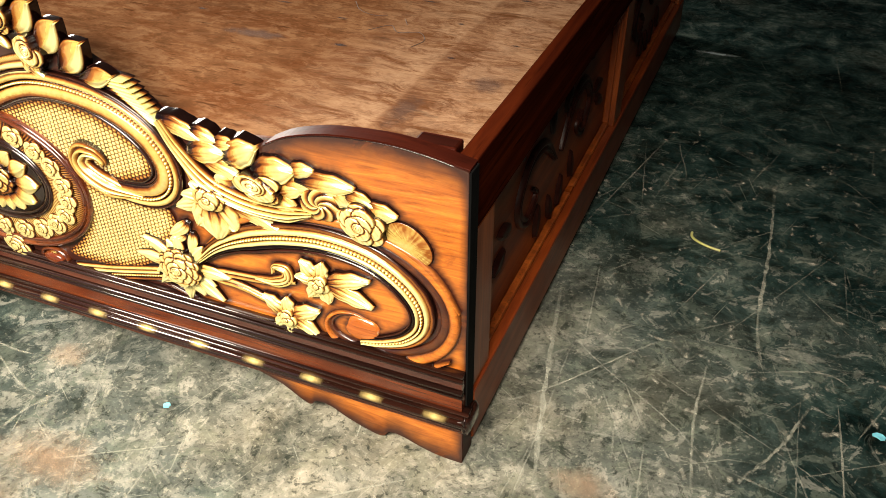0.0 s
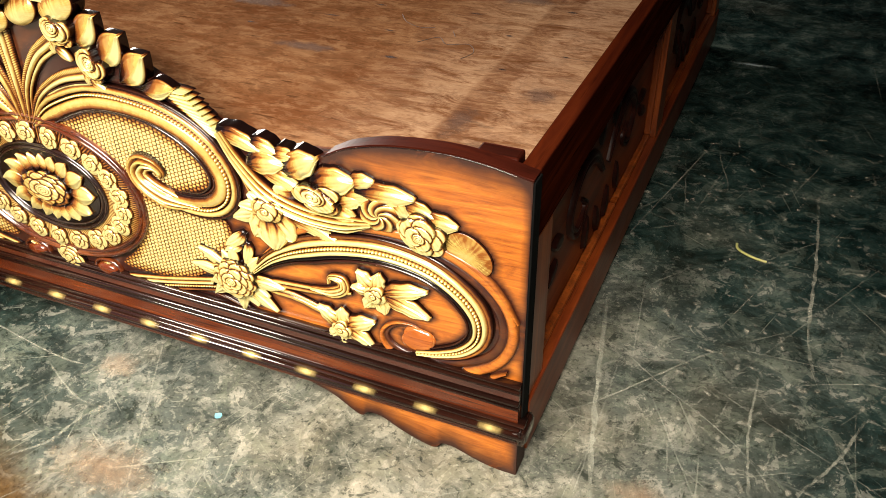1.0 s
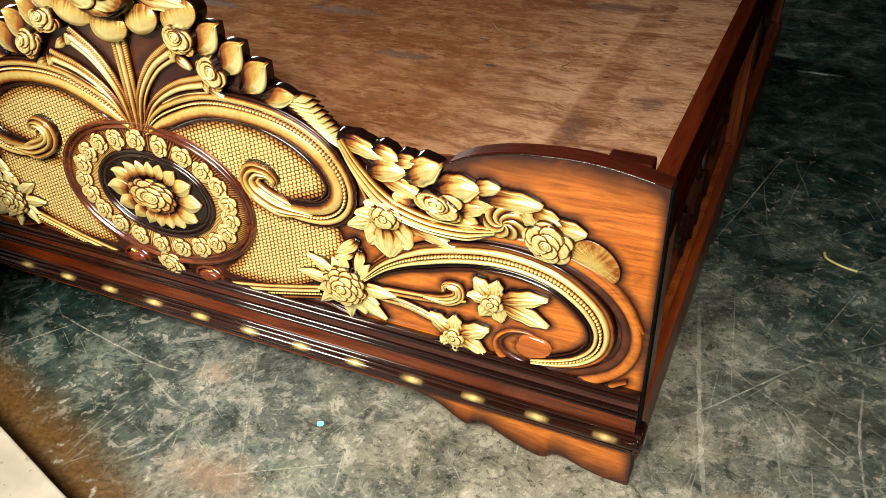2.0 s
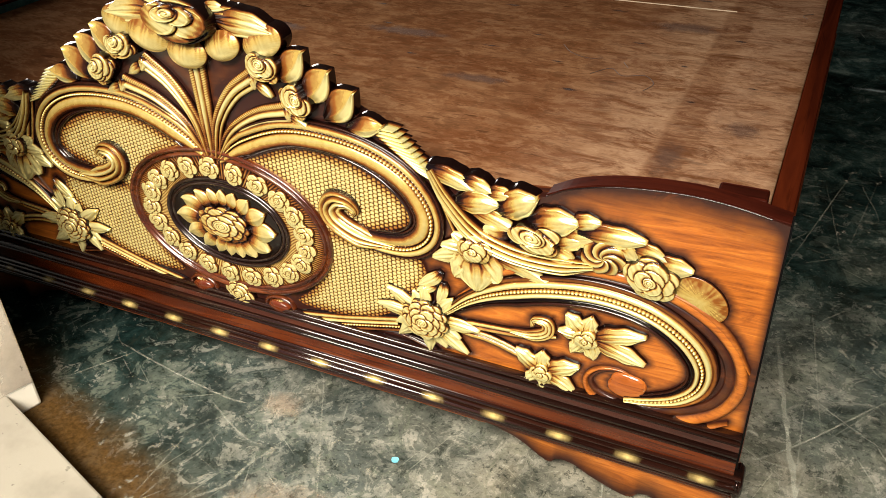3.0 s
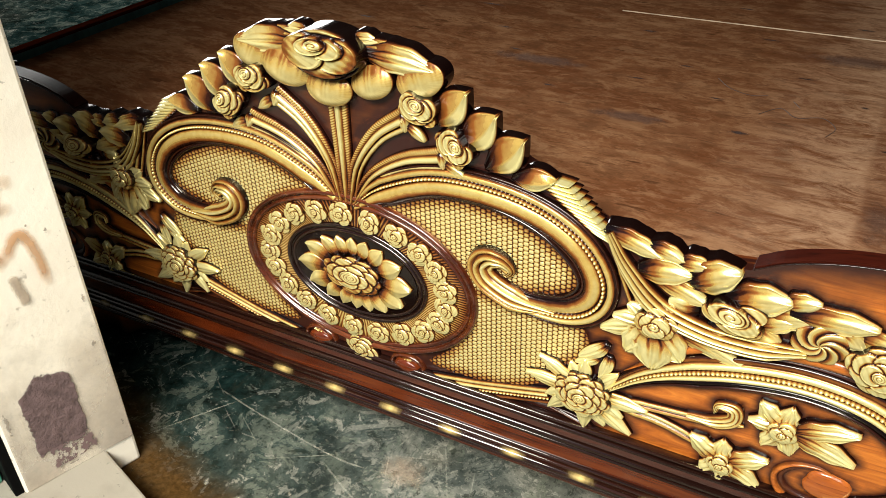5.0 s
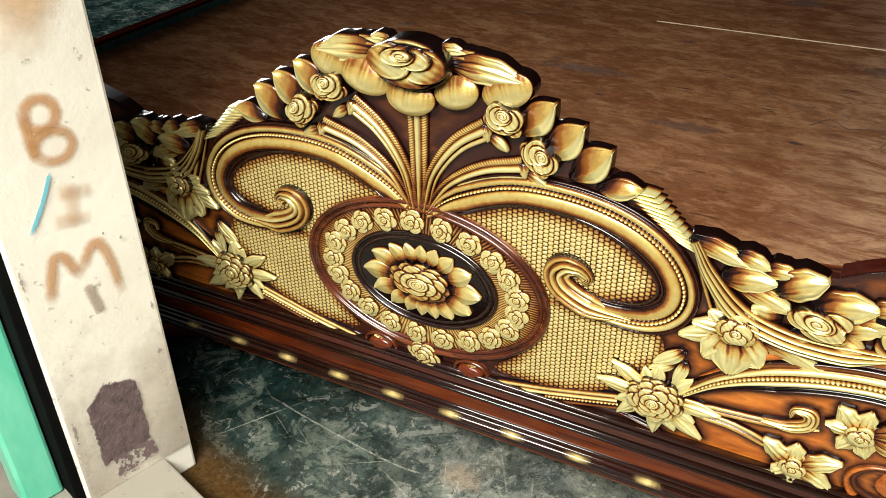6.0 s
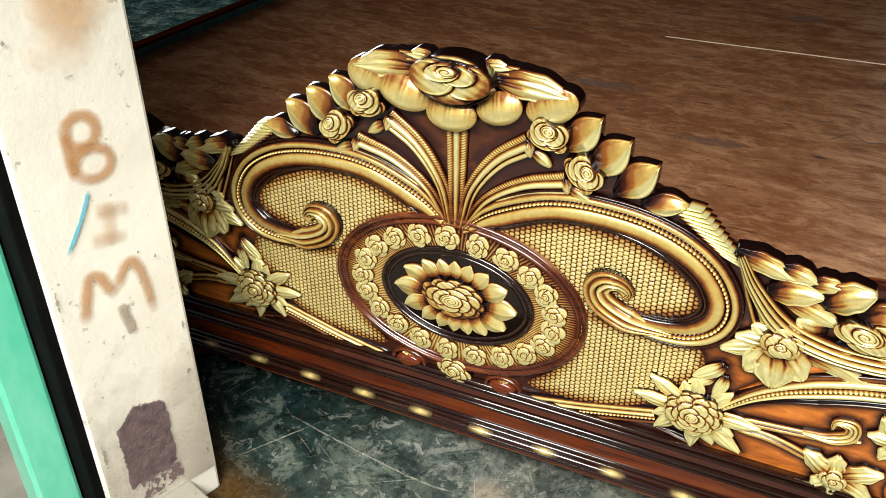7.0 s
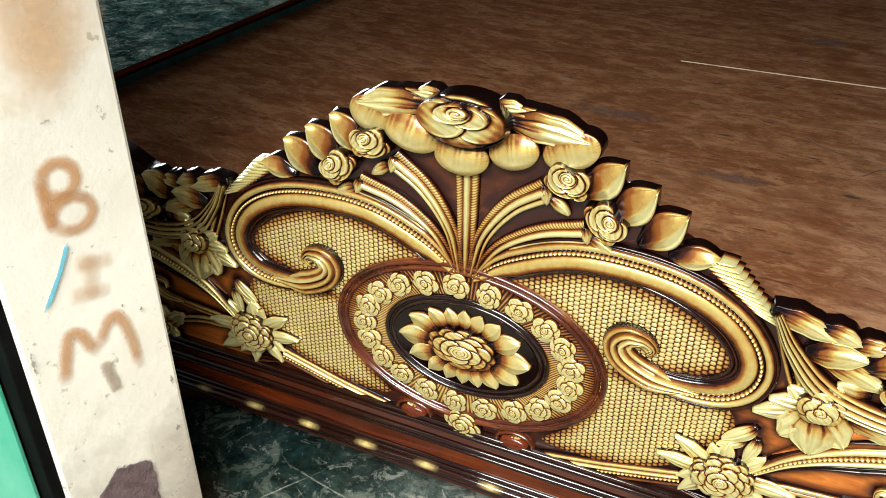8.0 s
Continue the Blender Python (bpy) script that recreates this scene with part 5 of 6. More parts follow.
# Star flower where the bands meet.
for k, (turn, length) in enumerate(((-5, 0.066), (-52, 0.088), (-88, 0.094), (-128, 0.074), (170, 0.070), (128, 0.096), (86, 0.100), (48, 0.074), (-28, 0.058), (150, 0.066), (108, 0.070), (-108, 0.066))):
    both("star_petal", leaf("star_petal", length, 0.030, 0.022 - 0.0006 * k, 0.8, 3, 0.006 * (-1) ** k, 0.004, 1.0, 0.5, 26, 31, 0.0, 0.6, 0.04, 0.20, 0.5), GOLD, bed, "", at(0.394, 0.272, turn, 0.006))
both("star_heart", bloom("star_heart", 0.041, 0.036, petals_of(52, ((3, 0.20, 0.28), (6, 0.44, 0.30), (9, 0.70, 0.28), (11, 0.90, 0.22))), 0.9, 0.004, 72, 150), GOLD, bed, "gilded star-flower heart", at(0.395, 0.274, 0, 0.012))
both("star_foot", sweep("star_foot", [(0.345, 0.222), (0.375, 0.216), (0.402, 0.208), (0.412, 0.196), (0.400, 0.192), (0.390, 0.200)], taper(0.016, 0.3, 0.3), lambda s: 0.016, ribs((-0.4, 0.4, 1.0, 0.5, 0), (0.4, 0.4, 0.8, 0.4, 0)), 60, 13), GOLD, bed)

# Great lower scroll and its eye.
LOWER = [(0.430, 0.292), (0.475, 0.332), (0.530, 0.362), (0.605, 0.387), (0.683, 0.398), (0.757, 0.387), (0.812, 0.355), (0.840, 0.316), (0.840, 0.276), (0.815, 0.245), (0.775, 0.226), (0.735, 0.216)]
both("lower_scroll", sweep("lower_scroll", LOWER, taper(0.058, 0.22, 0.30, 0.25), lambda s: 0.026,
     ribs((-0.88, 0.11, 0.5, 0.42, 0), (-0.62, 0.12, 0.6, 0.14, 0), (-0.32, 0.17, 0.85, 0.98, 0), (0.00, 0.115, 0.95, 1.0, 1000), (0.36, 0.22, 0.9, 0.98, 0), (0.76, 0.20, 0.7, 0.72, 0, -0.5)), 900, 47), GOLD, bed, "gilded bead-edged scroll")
OUTER = [(0.450, 0.330), (0.520, 0.386), (0.600, 0.418), (0.690, 0.430), (0.770, 0.420), (0.838, 0.388), (0.880, 0.340), (0.888, 0.285), (0.862, 0.235), (0.800, 0.200), (0.735, 0.192), (0.690, 0.206), (0.674, 0.232), (0.690, 0.256), (0.722, 0.264), (0.752, 0.254)]
both("outer_scroll", sweep("outer_scroll", OUTER, taper(0.034, 0.15, 0.22, 0.04), taper(0.018, 0.05, 0.12, 0.2), ribs((0.46, 0.52, 1.0, 0.85, 0), (-0.52, 0.46, 0.55, 0.16, 0)), 300, 27, kind="spray"), BURST, bed, "orange-stained outer scroll with a dark channel")
both("scroll_lip", sweep("scroll_lip", [(0.700, 0.196), (0.740, 0.178), (0.800, 0.182), (0.850, 0.196), (0.890, 0.222)], taper(0.016, 0.3, 0.3), lambda s: 0.018, ribs((0, 0.8, 1.0, 0.62, 0)), 90, 11, kind="spray"), BURST, bed)
both("outer_lip", sweep("outer_lip", [(0.770, 0.436), (0.830, 0.410), (0.875, 0.372), (0.905, 0.325)], taper(0.016, 0.4, 0.4), lambda s: 0.016, ribs((0, 0.8, 1.0, 0.62, 0)), 60, 11, kind="spray"), BURST, bed)
both("scroll_eye", rose("scroll_eye", 0.031, 0.016, 2, 3, 2, 0.82, 0.004, 14, 40, 0.86, 0), EYEWOOD, bed, "amber volute eye", at(0.736, 0.238))

# Sprig inside the lower scroll.
both("sprig_stem", sweep("sprig_stem", [(0.440, 0.278), (0.500, 0.282), (0.560, 0.288), (0.620, 0.300)], taper(0.020, 0.2, 0.3), lambda s: 0.014, ribs((-0.45, 0.4, 0.9, 0.72, 0), (0.4, 0.4, 1.0, 0.84, 0)), 60, 15), GOLD, bed)
both("sprig_stem", sweep("sprig_stem", [(0.445, 0.262), (0.500, 0.262), (0.550, 0.250), (0.590, 0.232)], taper(0.022, 0.2, 0.3), lambda s: 0.014, ribs((-0.45, 0.4, 0.9, 0.72, 0), (0.4, 0.4, 1.0, 0.84, 0)), 60, 15), GOLD, bed)
for x, z, turn, length, width in ((0.668, 0.318, -50, 0.050, 0.034), (0.668, 0.318, 0, 0.040, 0.030), (0.668, 0.318, 70, 0.095, 0.032), (0.668, 0.318, 102, 0.098, 0.034), (0.668, 0.318, 150, 0.042, 0.034), (0.668, 0.318, 205, 0.042, 0.030), (0.668, 0.318, 265, 0.046, 0.026),
                                  (0.600, 0.227, -60, 0.058, 0.034), (0.600, 0.227, -10, 0.040, 0.032), (0.600, 0.227, 60, 0.068, 0.034), (0.600, 0.227, 108, 0.062, 0.034), (0.600, 0.227, 165, 0.036, 0.034), (0.600, 0.227, 215, 0.038, 0.030)):
    both("sprig_petal", leaf("sprig_petal", length, width * 1.08, 0.022, 0.35, 4, 0.006, 0.004, 1.0, 0.55, 28, 41, 0.0, 0.6, 0.09, 0.16, 0.3), GOLD, bed, "", at(x, z, turn, 0.005))
both("sprig_heart", bloom("sprig_heart", 0.021, 0.030, petals_of(61, ((3, 0.30, 0.40), (4, 0.55, 0.45))), 0.9, 0.004, 30, 64, 1.5), GOLD, bed, "", at(0.668, 0.318, 0, 0.010))
both("sprig_heart", bloom("sprig_heart", 0.021, 0.028, petals_of(62, ((3, 0.30, 0.40), (4, 0.55, 0.45))), 0.9, 0.004, 30, 64, 1.5), GOLD, bed, "", at(0.600, 0.227, 0, 0.010))
both("sprig_curl", sweep("sprig_curl", [(0.545, 0.292), (0.580, 0.292), (0.604, 0.304), (0.604, 0.322), (0.584, 0.324), (0.580, 0.312)], taper(0.024, 0.35, 0.3), lambda s: 0.022, swirl_ribs, 60, 19), GOLD, bed)

def footboard_panel():
    """The flat board: a close grid in front, so that the dark tone round the carving can fade, and a plain back."""
    xs = np.linspace(-HALF, HALF, 521)
    rows, cell = 120, 0.01
    near = {}
    for x, z in CARVED:
        near.setdefault((int(x / cell), int(z / cell)), []).append((x, z))
    verts, values = [], []
    for x in xs:
        top = board_height(x)
        for k in range(rows):
            z = 0.10 + (top - 0.10) * k / (rows - 1)
            inner = min(HALF - abs(x), top - z)
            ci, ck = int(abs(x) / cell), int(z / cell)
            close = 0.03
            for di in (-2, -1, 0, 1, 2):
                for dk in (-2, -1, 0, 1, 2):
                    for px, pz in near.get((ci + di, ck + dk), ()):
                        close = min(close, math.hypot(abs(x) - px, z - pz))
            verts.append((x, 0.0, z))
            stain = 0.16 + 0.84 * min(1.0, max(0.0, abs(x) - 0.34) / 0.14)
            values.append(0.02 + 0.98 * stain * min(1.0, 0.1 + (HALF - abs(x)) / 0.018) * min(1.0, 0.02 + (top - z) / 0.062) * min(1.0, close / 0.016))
    faces = grid_faces(len(xs), rows)
    n = len(verts)
    for x in xs:
        verts += [(x, 0.032, 0.10), (x, 0.032, board_height(x))]
        values += [0.0, 0.0]
    for i in range(len(xs) - 1):
        a, b = n + 2 * i, n + 2 * i + 2
        faces += [(a, b, b + 1, a + 1), (i * rows + rows - 1, (i + 1) * rows + rows - 1, b + 1, a + 1), (i * rows, a, b, (i + 1) * rows)]
    return mesh_of("footboard", verts, faces, values, "spray", False)


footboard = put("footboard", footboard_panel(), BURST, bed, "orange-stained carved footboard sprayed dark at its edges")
for piece in list(bed.children):
    if piece is not footboard:
        piece.parent = footboard

# Side rails with sunk, carved panels.
RAIL = 2.15


def side_rail(side):
    """Frame and sunk panels of one long side, drawn for the right and mirrored for the left."""
    rail = part("side_rail", box(0.884, 0.914, 0.033, RAIL, 0.455, 0.572, 0.003), TOPWOOD, bed, "dark rosewood side rail with sunk carved panels", False, Matrix() if side > 0 else MIRROR)

    def add(name, bm, material, label=""):
        return part(name, bm, material, rail, label)

    add("rail_bottom", box(0.862, 0.918, 0.033, RAIL, 0.022, 0.135, 0.003), ROSEWOOD)
    for y, wide in ((0.033, 0.085), (1.06, 0.085), (RAIL - 0.09, 0.085)):
        add("stile", box(0.862, 0.913, y, y + wide, 0.135, 0.455, 0.003), STILEWOOD)
    for y0, y1 in ((0.118, 1.06), (1.145, RAIL - 0.09)):
        add("sunk_panel", box(0.862, 0.884, y0, y1, 0.135, 0.455), ROSEWOOD, "sunk rosewood panel")
        for z in (0.136, 0.446):
            add("panel_bead", box(0.884, 0.900, y0, y1, z, z + 0.009, 0.003), STILEWOOD)
        for y in (y0 + 0.001, y1 - 0.010):
            add("panel_bead", box(0.884, 0.900, y, y + 0.009, 0.146, 0.445, 0.003), STILEWOOD)
        c = (y0 + y1) / 2
        for k in (-1, 1):
            path = [(c + k * 0.02, 0.29), (c + k * 0.10, 0.36), (c + k * 0.20, 0.37), (c + k * 0.26, 0.31), (c + k * 0.21, 0.25), (c + k * 0.15, 0.28), (c + k * 0.18, 0.31)]
            vine = sweep("vine", path, taper(0.032, 0.2, 0.3), lambda s: 0.018, ribs((-0.45, 0.45, 1.0, 0.2, 0), (0.45, 0.45, 0.85, 0.2, 0)), 90, 13)
            put("vine", vine, VINEWOOD, rail, "dark carved vine", Matrix.Translation((0.884, 0, 0)) @ Matrix.Rotation(math.pi / 2, 4, "Z"))
            for y, z, turn in ((0.30, 0.30, 80), (0.33, 0.27, 110), (0.24, 0.40, 30), (0.12, 0.24, 170), (0.05, 0.22, 200), (0.05, 0.36, 10)):
                blade = leaf("vine_leaf", 0.075, 0.034, 0.020, 0.7, 3, 0.006, 0.002, 0.5, 0.5, 14, 9)
                put("vine_leaf", blade, VINEWOOD, rail, "", Matrix.Translation((0.884, c + k * y, z)) @ Matrix.Rotation(math.pi / 2, 4, "Z") @ Euler((0, radians(k * turn), 0)).to_matrix().to_4x4())


    return rail


side_rail(1)
left_rail = side_rail(-1)
TEAL = paint("teal_grey_paint", (0.035, 0.100, 0.090), 0.6, (0.020, 0.055, 0.052), 30)
part("inner_strip", box(0.8825, 0.8838, 0.036, RAIL - 0.04, 0.48, 0.566), TEAL, left_rail, "dull teal inner face of the rail")
part("head_rail", box(-0.884, 0.884, RAIL - 0.03, RAIL, 0.10, 0.572, 0.003), ROSEWOOD, bed)
for side in (-1, 1):
    for y in (0.05, RAIL - 0.07):
        part("leg", box(min(side * 0.80, side * 0.860), max(side * 0.80, side * 0.860), y, y + 0.07, 0.0, 0.50, 0.003), ROSEWOOD, bed)

# Plywood deck: sheets that meet in an open joint, resting on cross battens.
for y in (0.30, 0.98, 1.60):
    part("batten", box(-0.882, 0.882, y, y + 0.06, 0.455, 0.504, 0.002), ROSEWOOD, bed)


def rise(x):
    """The deck lifts a little towards its one long side."""
    return 0.027 * max(0.0, -x / 0.881) ** 1.3


def ply_sheet(y0, y1):
    bm = box(-0.881, 0.881, y0, y1, 0.5055, 0.5235, 0.0015)
    for x in np.linspace(-0.85, 0.0, 18):
        bmesh.ops.bisect_plane(bm, geom=bm.verts[:] + bm.edges[:] + bm.faces[:], plane_co=(x, 0, 0), plane_no=(1, 0, 0))
    for v in bm.verts:
        v.co.z += rise(v.co.x)
    return part("plywood_sheet", bm, PLY, bed, "worn brown plywood deck sheet")


ply_sheet(0.034, 1.000)
ply_sheet(1.003, RAIL - 0.032)

# Pale edge of the open joint, and pencil scribbles on the deck.
PALE_EDGE = paint("raw_plywood_edge", (0.62, 0.48, 0.34), 0.7)
part("sheet_edge", box(0.10, 0.70, 1.0002, 1.0028, 0.515, 0.5245), PALE_EDGE, bed, "pale raw plywood edge")


def thread(points, radius, steps=50, name="pencil_line"):
    """A fine round line through places in the bed's axes."""
    p, _ = spline(points, steps)
    tangent = np.gradient(p, axis=0)
    tangent /= np.linalg.norm(tangent, axis=1)[:, None] + 1e-9
    verts = []
    for q, t in zip(p, tangent):
        side = np.cross(t, (0, 0, 1))
        up = np.cross(side, t)
        for a in range(5):
            c = 2 * math.pi * a / 5
            verts.append(q + radius * (math.cos(c) * side + math.sin(c) * up))
    faces = []
    for i in range(steps - 1):
        for a in range(5):
            b = (a + 1) % 5
            faces.append((i * 5 + a, i * 5 + b, (i + 1) * 5 + b, (i + 1) * 5 + a))
    return mesh_of(name, verts, faces)


for side in (-1, 1):
    put("wing_arris", thread([(side * x, -0.0002, z + 0.0004) for x, z in wing[::3]], 0.0011, 60, "wing_arris"), BLACKWOOD, footboard, "glossy rounded arris")

deck = 0.5240
for line in ([(0.40, 0.66), (0.43, 0.62), (0.47, 0.60), (0.50, 0.61)], [(0.50, 0.52), (0.53, 0.56), (0.56, 0.53), (0.60, 0.545), (0.625, 0.51), (0.615, 0.47)], [(0.545, 0.60), (0.56, 0.575)], [(0.86, 1.04), (0.84, 1.02), (0.85, 1.00)]):
    put("pencil_line", thread([(x, y, deck) for x, y in line], 0.0006), PENCIL, bed, "dark pencil scribble")

DECKSTAIN = coat_of("deck_stain", (0.085, 0.036, 0.020), 0.35, 0.75, 45, 0.5)
KNOT = coat_of("deck_knot", (0.030, 0.012, 0.008), 0.3, 0.8, 90, 0.85)


def deck_stain(x, y, rx, ry, material, name="deck_stain"):
    verts, values, steps = [], [], 20
    for i in range(steps):
        for k in range(steps):
            u, v = 2 * i / (steps - 1) - 1, 2 * k / (steps - 1) - 1
            verts.append((x + rx * u, y + ry * v, 0.5239 + rise(x + rx * u)))
            values.append(max(0.0, 1 - math.hypot(u, v)))
    put(name, mesh_of(name, verts, grid_faces(steps, steps), values, "cover"), material, bed, "brown stain on the plywood")


for x, y, rx, ry in ((0.806, 0.360, 0.055, 0.050), (0.716, 0.22, 0.040, 0.10), (0.78, 0.13, 0.09, 0.05), (0.30, 0.42, 0.12, 0.035), (0.05, 0.62, 0.16, 0.05), (0.62, 0.85, 0.14, 0.06), (-0.25, 0.55, 0.14, 0.04), (0.40, 1.30, 0.10, 0.07), (0.70, 1.20, 0.06, 0.12)):
    deck_stain(x, y, rx, ry, DECKSTAIN)
for x, y, rx, ry in ((0.42, 0.56, 0.020, 0.005), (0.26, 0.60, 0.030, 0.005), (-0.02, 0.66, 0.026, 0.005), (0.45, 0.92, 0.04, 0.006), (0.62, 1.06, 0.03, 0.008), (0.36, 1.12, 0.03, 0.007), (0.10, 1.22, 0.04, 0.008), (0.74, 0.80, 0.02, 0.010), (-0.20, 0.92, 0.05, 0.006), (-0.42, 0.70, 0.04, 0.006), (0.706, 0.450, 0.014, 0.006), (0.486, 0.430, 0.026, 0.010), (0.61, 0.085, 0.007, 0.006), (0.33, 0.70, 0.022, 0.006), (0.12, 0.50, 0.020, 0.006), (0.55, 0.72, 0.03, 0.006), (0.20, 0.88, 0.03, 0.007), (-0.10, 0.78, 0.025, 0.006), (0.66, 0.62, 0.012, 0.008), (0.80, 0.55, 0.018, 0.006)):
    deck_stain(x, y, rx, ry, KNOT, "deck_knot")

# Small litter on the floor.
shaving = put("wood_shaving", thread([(-0.108, 1.742, 0.003), (-0.104, 1.716, 0.007), (-0.086, 1.696, 0.010), (-0.062, 1.688, 0.008), (-0.036, 1.690, 0.003)], 0.0032, 40, "wood_shaving"), SHAVING)
tagged(shaving, "curled yellow wood shaving on the cement floor", "shaving")

# Scratches scored into the cement.
LONG = (([(-0.01, 1.29), (-0.01, 1.13), (0.01, 0.97)], 0.0042), ([(0.05, 1.29), (0.20, 1.35), (0.27, 1.31)], 0.0022), ([(-0.37, 1.02), (-0.27, 1.12), (-0.12, 1.31), (-0.07, 1.34)], 0.0026),
        ([(0.06, 2.00), (0.07, 1.72), (0.07, 1.46), (0.09, 1.31)], 0.0055), ([(-0.36, 1.67), (-0.24, 2.24)], 0.0018), ([(0.08, 1.02), (0.14, 1.13), (0.18, 1.24)], 0.0045), ([(0.13, 1.63), (0.26, 1.47)], 0.0012),
        ([(-0.20, 1.18), (-0.07, 0.94)], 0.0012), ([(-0.23, 0.87), (-0.28, 1.09), (-0.34, 1.42)], 0.0070), ([(-0.10, 1.41), (-0.02, 1.64)], 0.0012), ([(-1.63, 0.86), (-1.46, 0.83), (-1.30, 0.81), (-1.20, 0.82)], 0.0026),
        ([(-1.32, 0.79), (-1.21, 0.74), (-1.15, 0.73)], 0.0028), ([(-1.20, 0.58), (-1.16, 0.63), (-1.15, 0.69), (-1.13, 0.74)], 0.0040), ([(-1.15, 0.69), (-1.11, 0.59)], 0.0016), ([(-1.11, 0.68), (-1.05, 0.65)], 0.0018),
        ([(-3.00, 1.30), (-2.62, 1.62)], 0.0040), ([(-3.10, 1.95), (-2.50, 1.72)], 0.0036), ([(-2.80, 1.10), (-2.44, 1.28)], 0.0036), ([(-2.95, 2.30), (-2.55, 2.05)], 0.0040), ([(-2.62, 1.35), (-2.40, 1.80)], 0.0030))


def scratches(count, seed):
    rng = random.Random(seed)
    verts, faces, values = [], [], []
    for line, wide in LONG:
        p, _ = spline(line, 40)
        tangent = np.gradient(p, axis=0)
        tangent /= np.linalg.norm(tangent, axis=1)[:, None]
        first = len(verts)
        for i, ((px, py), (tx, ty)) in enumerate(zip(p, tangent)):
            half = wide * rng.uniform(0.35, 0.9)
            px, py = px + rng.gauss(0, wide * 0.15), py + rng.gauss(0, wide * 0.15)
            for k in (-1, 1):
                verts.append((px - ty * half * k, py + tx * half * k, 0.0009))
                values.append(rng.uniform(0.25, 0.85) * math.sin(math.pi * (0.12 + 0.76 * i / 39)))
        faces += [(first + 2 * i, first + 2 * i + 1, first + 2 * i + 3, first + 2 * i + 2) for i in range(39)]
    for cx, cy, radius, squash in ((-1.53, 0.80, 0.022, 1.0), (-1.56, 0.715, 0.030, 0.8), (-0.97, 0.84, 0.011, 0.7), (-0.91, 0.90, 0.042, 0.45), (-1.06, 0.71, 0.012, 0.7), (-0.10, 1.33, 0.024, 0.5)):
        first = len(verts)
        for i in range(40):
            a = 2 * math.pi * i / 39
            r = radius * (1 + 0.14 * math.sin(3 * a + cx * 9) + 0.06 * math.sin(7 * a))
            for k in (-1, 1):
                w = rng.uniform(0.0006, 0.0016) * k
                verts.append((cx + (r + w) * math.cos(a), cy + (r + w) * squash * math.sin(a), 0.0011))
                values.append(rng.uniform(0.0, 0.38))
        faces += [(first + 2 * i, first + 2 * i + 1, first + 2 * i + 3, first + 2 * i + 2) for i in range(39)]
    for _ in range(count):
        x, y = rng.uniform(-3.6, 1.7), rng.uniform(0.25, 3.6)
        if rng.random() < 0.16:
            x, y = rng.uniform(-0.42, 0.85), rng.uniform(0.9, 2.5)
        if x < -1.75 and y < 0.93:
            continue
        if -2.25 < x < -0.42 and y > 0.93:
            continue
        heading = rng.uniform(0, math.pi)
        length, wide = rng.choice(((min(0.9, rng.lognormvariate(-0.9, 0.4)), rng.uniform(0.0009, 0.0022)),) + ((min(0.5, rng.lognormvariate(-1.9, 0.5)), rng.uniform(0.0006, 0.0016)),) * 3 + ((rng.uniform(0.02, 0.10), rng.uniform(0.0006, 0.0012)),) * 3)
        bow = rng.gauss(0, 0.35) if rng.random() < 0.12 else rng.gauss(0, 0.05)
        strength = rng.uniform(0.04, 0.62) * max(0.45 if x < -2.2 else 0.3, 1.25 - 0.30 * y)
        steps = max(4, int(length / 0.02))
        first = len(verts)
        for i in range(steps):
            s = i / (steps - 1)
            h = heading + bow * (s - 0.5) ** 2
            px, py = x + length * (s - 0.5) * math.cos(h) + rng.gauss(0, 0.0004), y + length * (s - 0.5) * math.sin(h) + rng.gauss(0, 0.0004)
            half = wide * rng.uniform(0.6, 1.3) * (0.3 + 0.7 * math.sin(math.pi * min(1, 0.08 + 0.9 * s)))
            for k in (-1, 1):
                verts.append((px - math.sin(h) * half * k, py + math.cos(h) * half * k, 0.0006))
                values.append(strength * (0.5 + 0.5 * math.sin(math.pi * s)))
        faces += [(first + 2 * i, first + 2 * i + 1, first + 2 * i + 3, first + 2 * i + 2) for i in range(steps - 1)]
    return mesh_of("scratches", verts, faces, values, "cover")


SCRATCH = coat_of("pale_scratch", (0.44, 0.44, 0.36), 0.10, 1.05, 60, 0.60)
ob = put("scratches", scratches(2300, 11), SCRATCH, floor)
tagged(ob, "pale scratches scored in the cement", kind="stuff")


def floor_stain(x, y, rx, ry, name, material, label):
    verts, values, steps = [], [], 24
    for i in range(steps):
        for k in range(steps):
            u, v = 2 * i / (steps - 1) - 1, 2 * k / (steps - 1) - 1
            verts.append((x + rx * u, y + ry * v, 0.0012))
            values.append(max(0.0, 1 - math.hypot(u, v)))
    put(name, mesh_of(name, verts, grid_faces(steps, steps), values, "cover"), material, floor, label)


FLAKE = coat_of("pale_flake", (0.36, 0.345, 0.28), 0.50, 0.66, 55, 0.5)


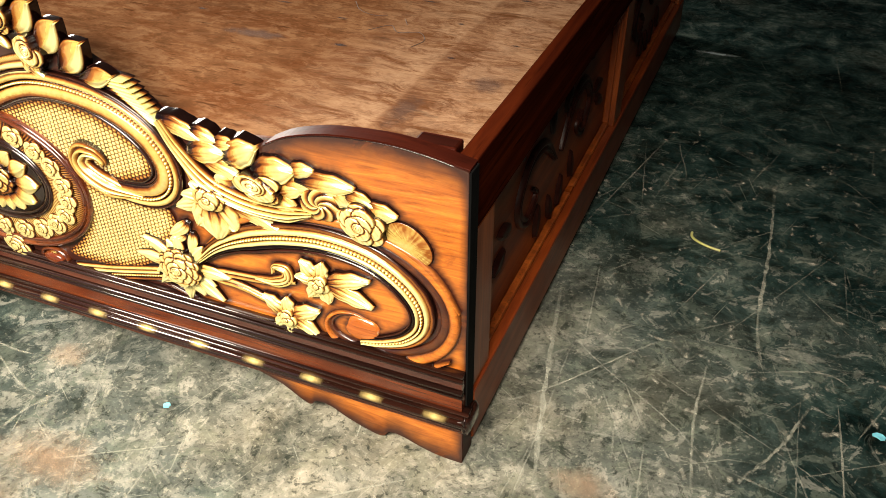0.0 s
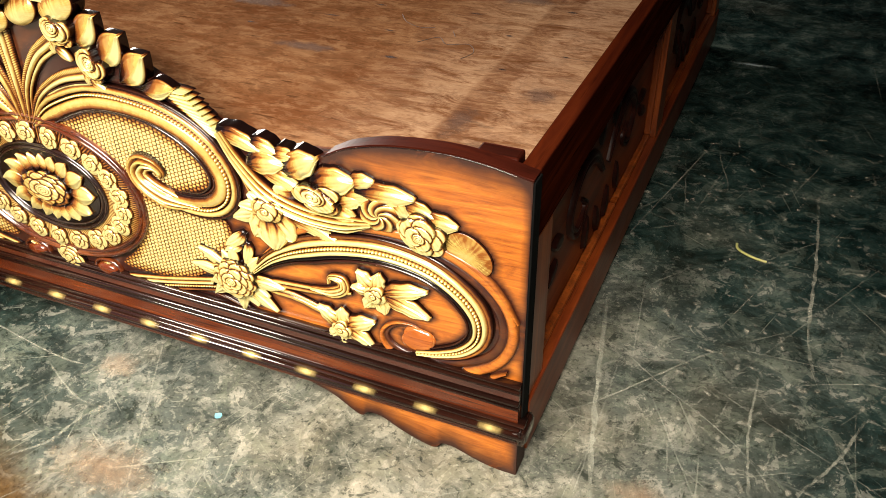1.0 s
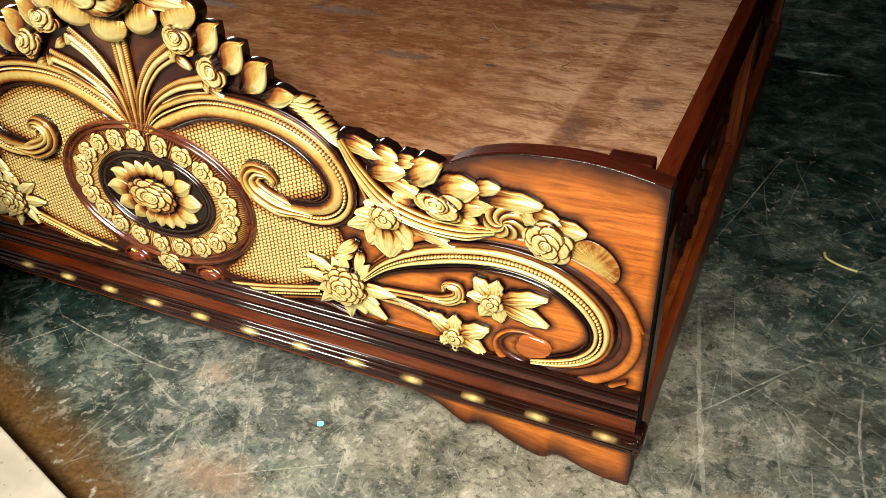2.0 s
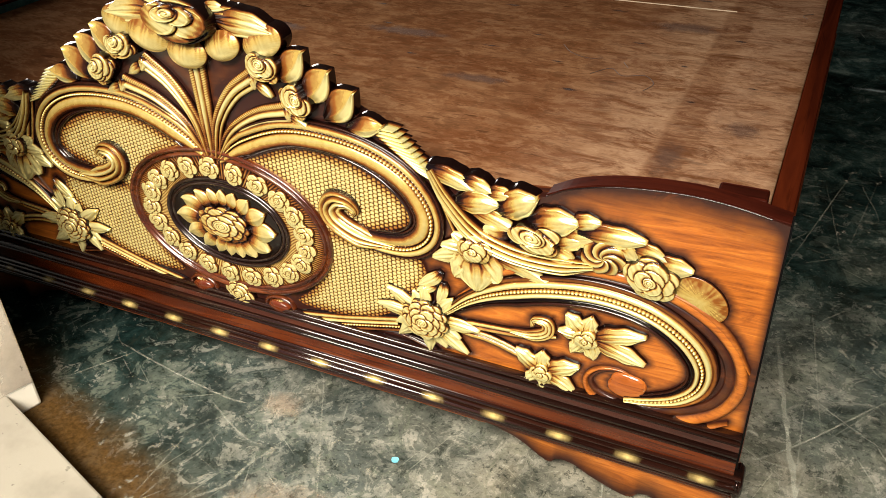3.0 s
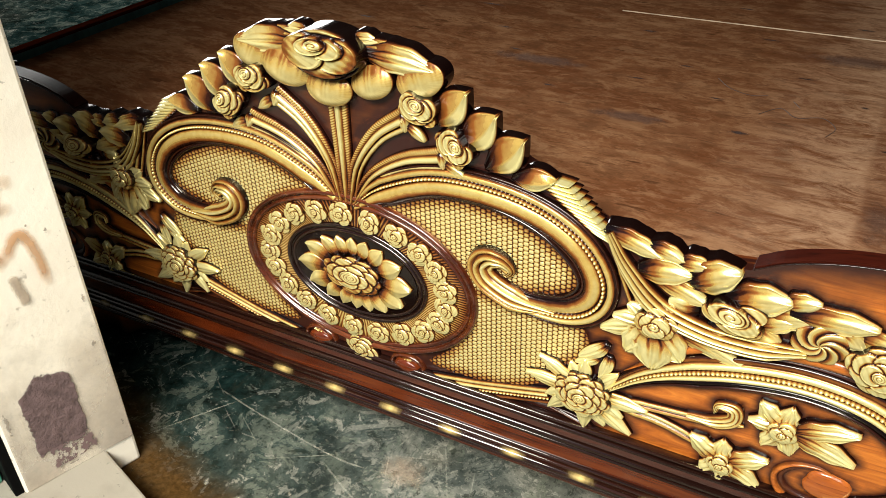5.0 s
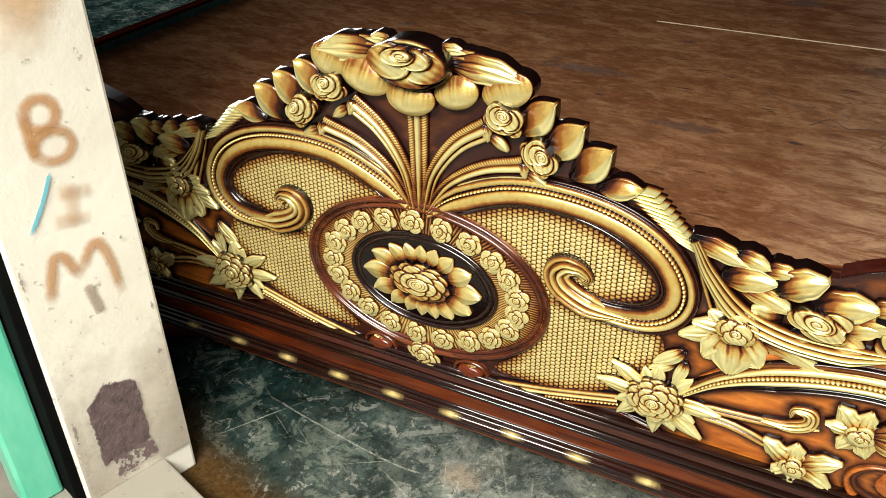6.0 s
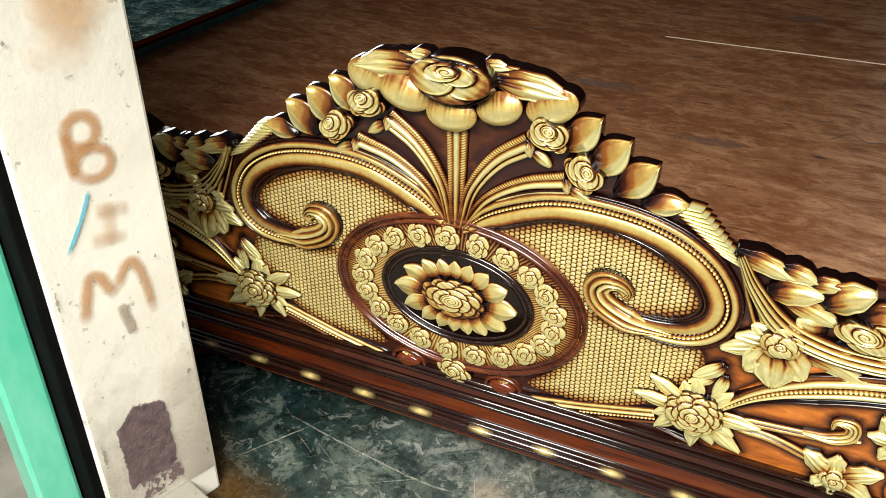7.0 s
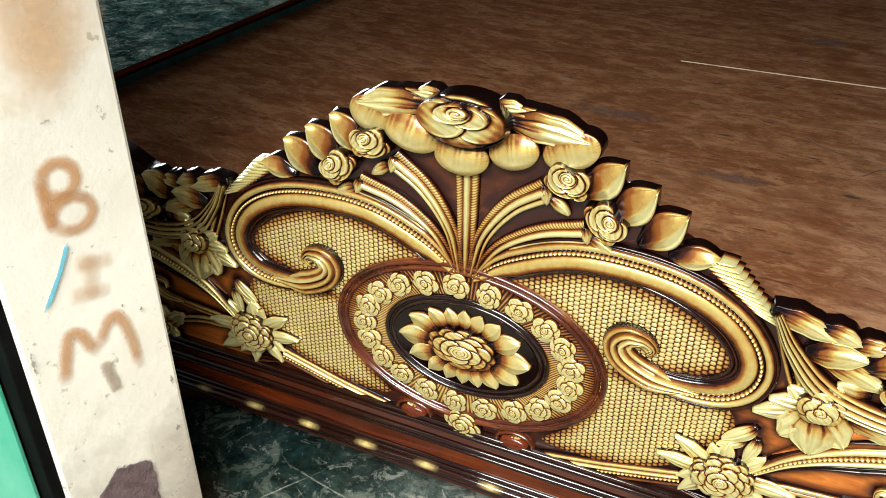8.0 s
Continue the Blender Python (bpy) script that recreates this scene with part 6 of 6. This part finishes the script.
def floor_flakes(count, seed):
    rng = random.Random(seed)
    verts, faces, values = [], [], []
    for _ in range(count):
        x, y = rng.uniform(-1.5, 1.1), rng.uniform(0.45, 2.4)
        if -2.25 < x < -0.38 and y > 0.90:
            continue
        rx, ry, turn = rng.uniform(0.012, 0.070), rng.uniform(0.010, 0.030), rng.uniform(0, math.pi)
        first, n = len(verts), 9
        for i in range(n):
            for k in range(n):
                u, v = 2 * i / (n - 1) - 1, 2 * k / (n - 1) - 1
                px, py = rx * u, ry * v
                verts.append((x + px * math.cos(turn) - py * math.sin(turn), y + px * math.sin(turn) + py * math.cos(turn), 0.0008))
                values.append(0.62 * max(0.0, 1 - math.hypot(u, v)) ** 0.7)
        faces += [tuple(first + f for f in face) for face in grid_faces(n, n)]
    return mesh_of("flakes", verts, faces, values, "cover")


ob = put("flakes", floor_flakes(900, 23), FLAKE, floor)
tagged(ob, "small pale flakes worn in the cement", kind="stuff")
RUST = coat_of("rust_stain", (0.42, 0.28, 0.18), 0.2, 1.2, 30, 0.38)
BLUISH = coat_of("bluish_smear", (0.42, 0.50, 0.52), 0.25, 0.9, 40, 0.7)
floor_stain(-0.16, 0.915, 0.085, 0.05, "rust_stain", RUST, "faded orange stain")
floor_stain(-1.18, 0.835, 0.06, 0.05, "rust_stain", RUST, "faded orange stain")
floor_stain(-1.02, 0.62, 0.16, 0.08, "rust_stain", RUST, "faded orange stain")
floor_stain(-0.20, 2.90, 0.11, 0.022, "pale_smear", BLUISH, "pale bluish smear")

FLECK = paint("blue_paint_fleck", (0.16, 0.50, 0.62), 0.5)
for x, y, size in ((0.30, 1.22, 0.011), (-0.915, 0.80, 0.008)):
    bm = bmesh.new()
    rng = random.Random(int(x * 100))
    ring = [bm.verts.new((size * rng.uniform(0.6, 1.1) * math.cos(a), size * rng.uniform(0.5, 0.9) * math.sin(a), 0.0016)) for a in np.linspace(0, 2 * math.pi, 9, endpoint=False)]
    foot = [bm.verts.new((v.co.x * 1.08, v.co.y * 1.08, 0.0)) for v in ring]
    bm.faces.new(ring)
    for k in range(9):
        bm.faces.new((ring[k], foot[k], foot[(k + 1) % 9], ring[(k + 1) % 9]))
    fleck = part("paint_fleck", bm, FLECK, m=Matrix.Translation((x, y, 0)))
    tagged(fleck, "flake of blue paint lying on the cement floor", "paint flake")
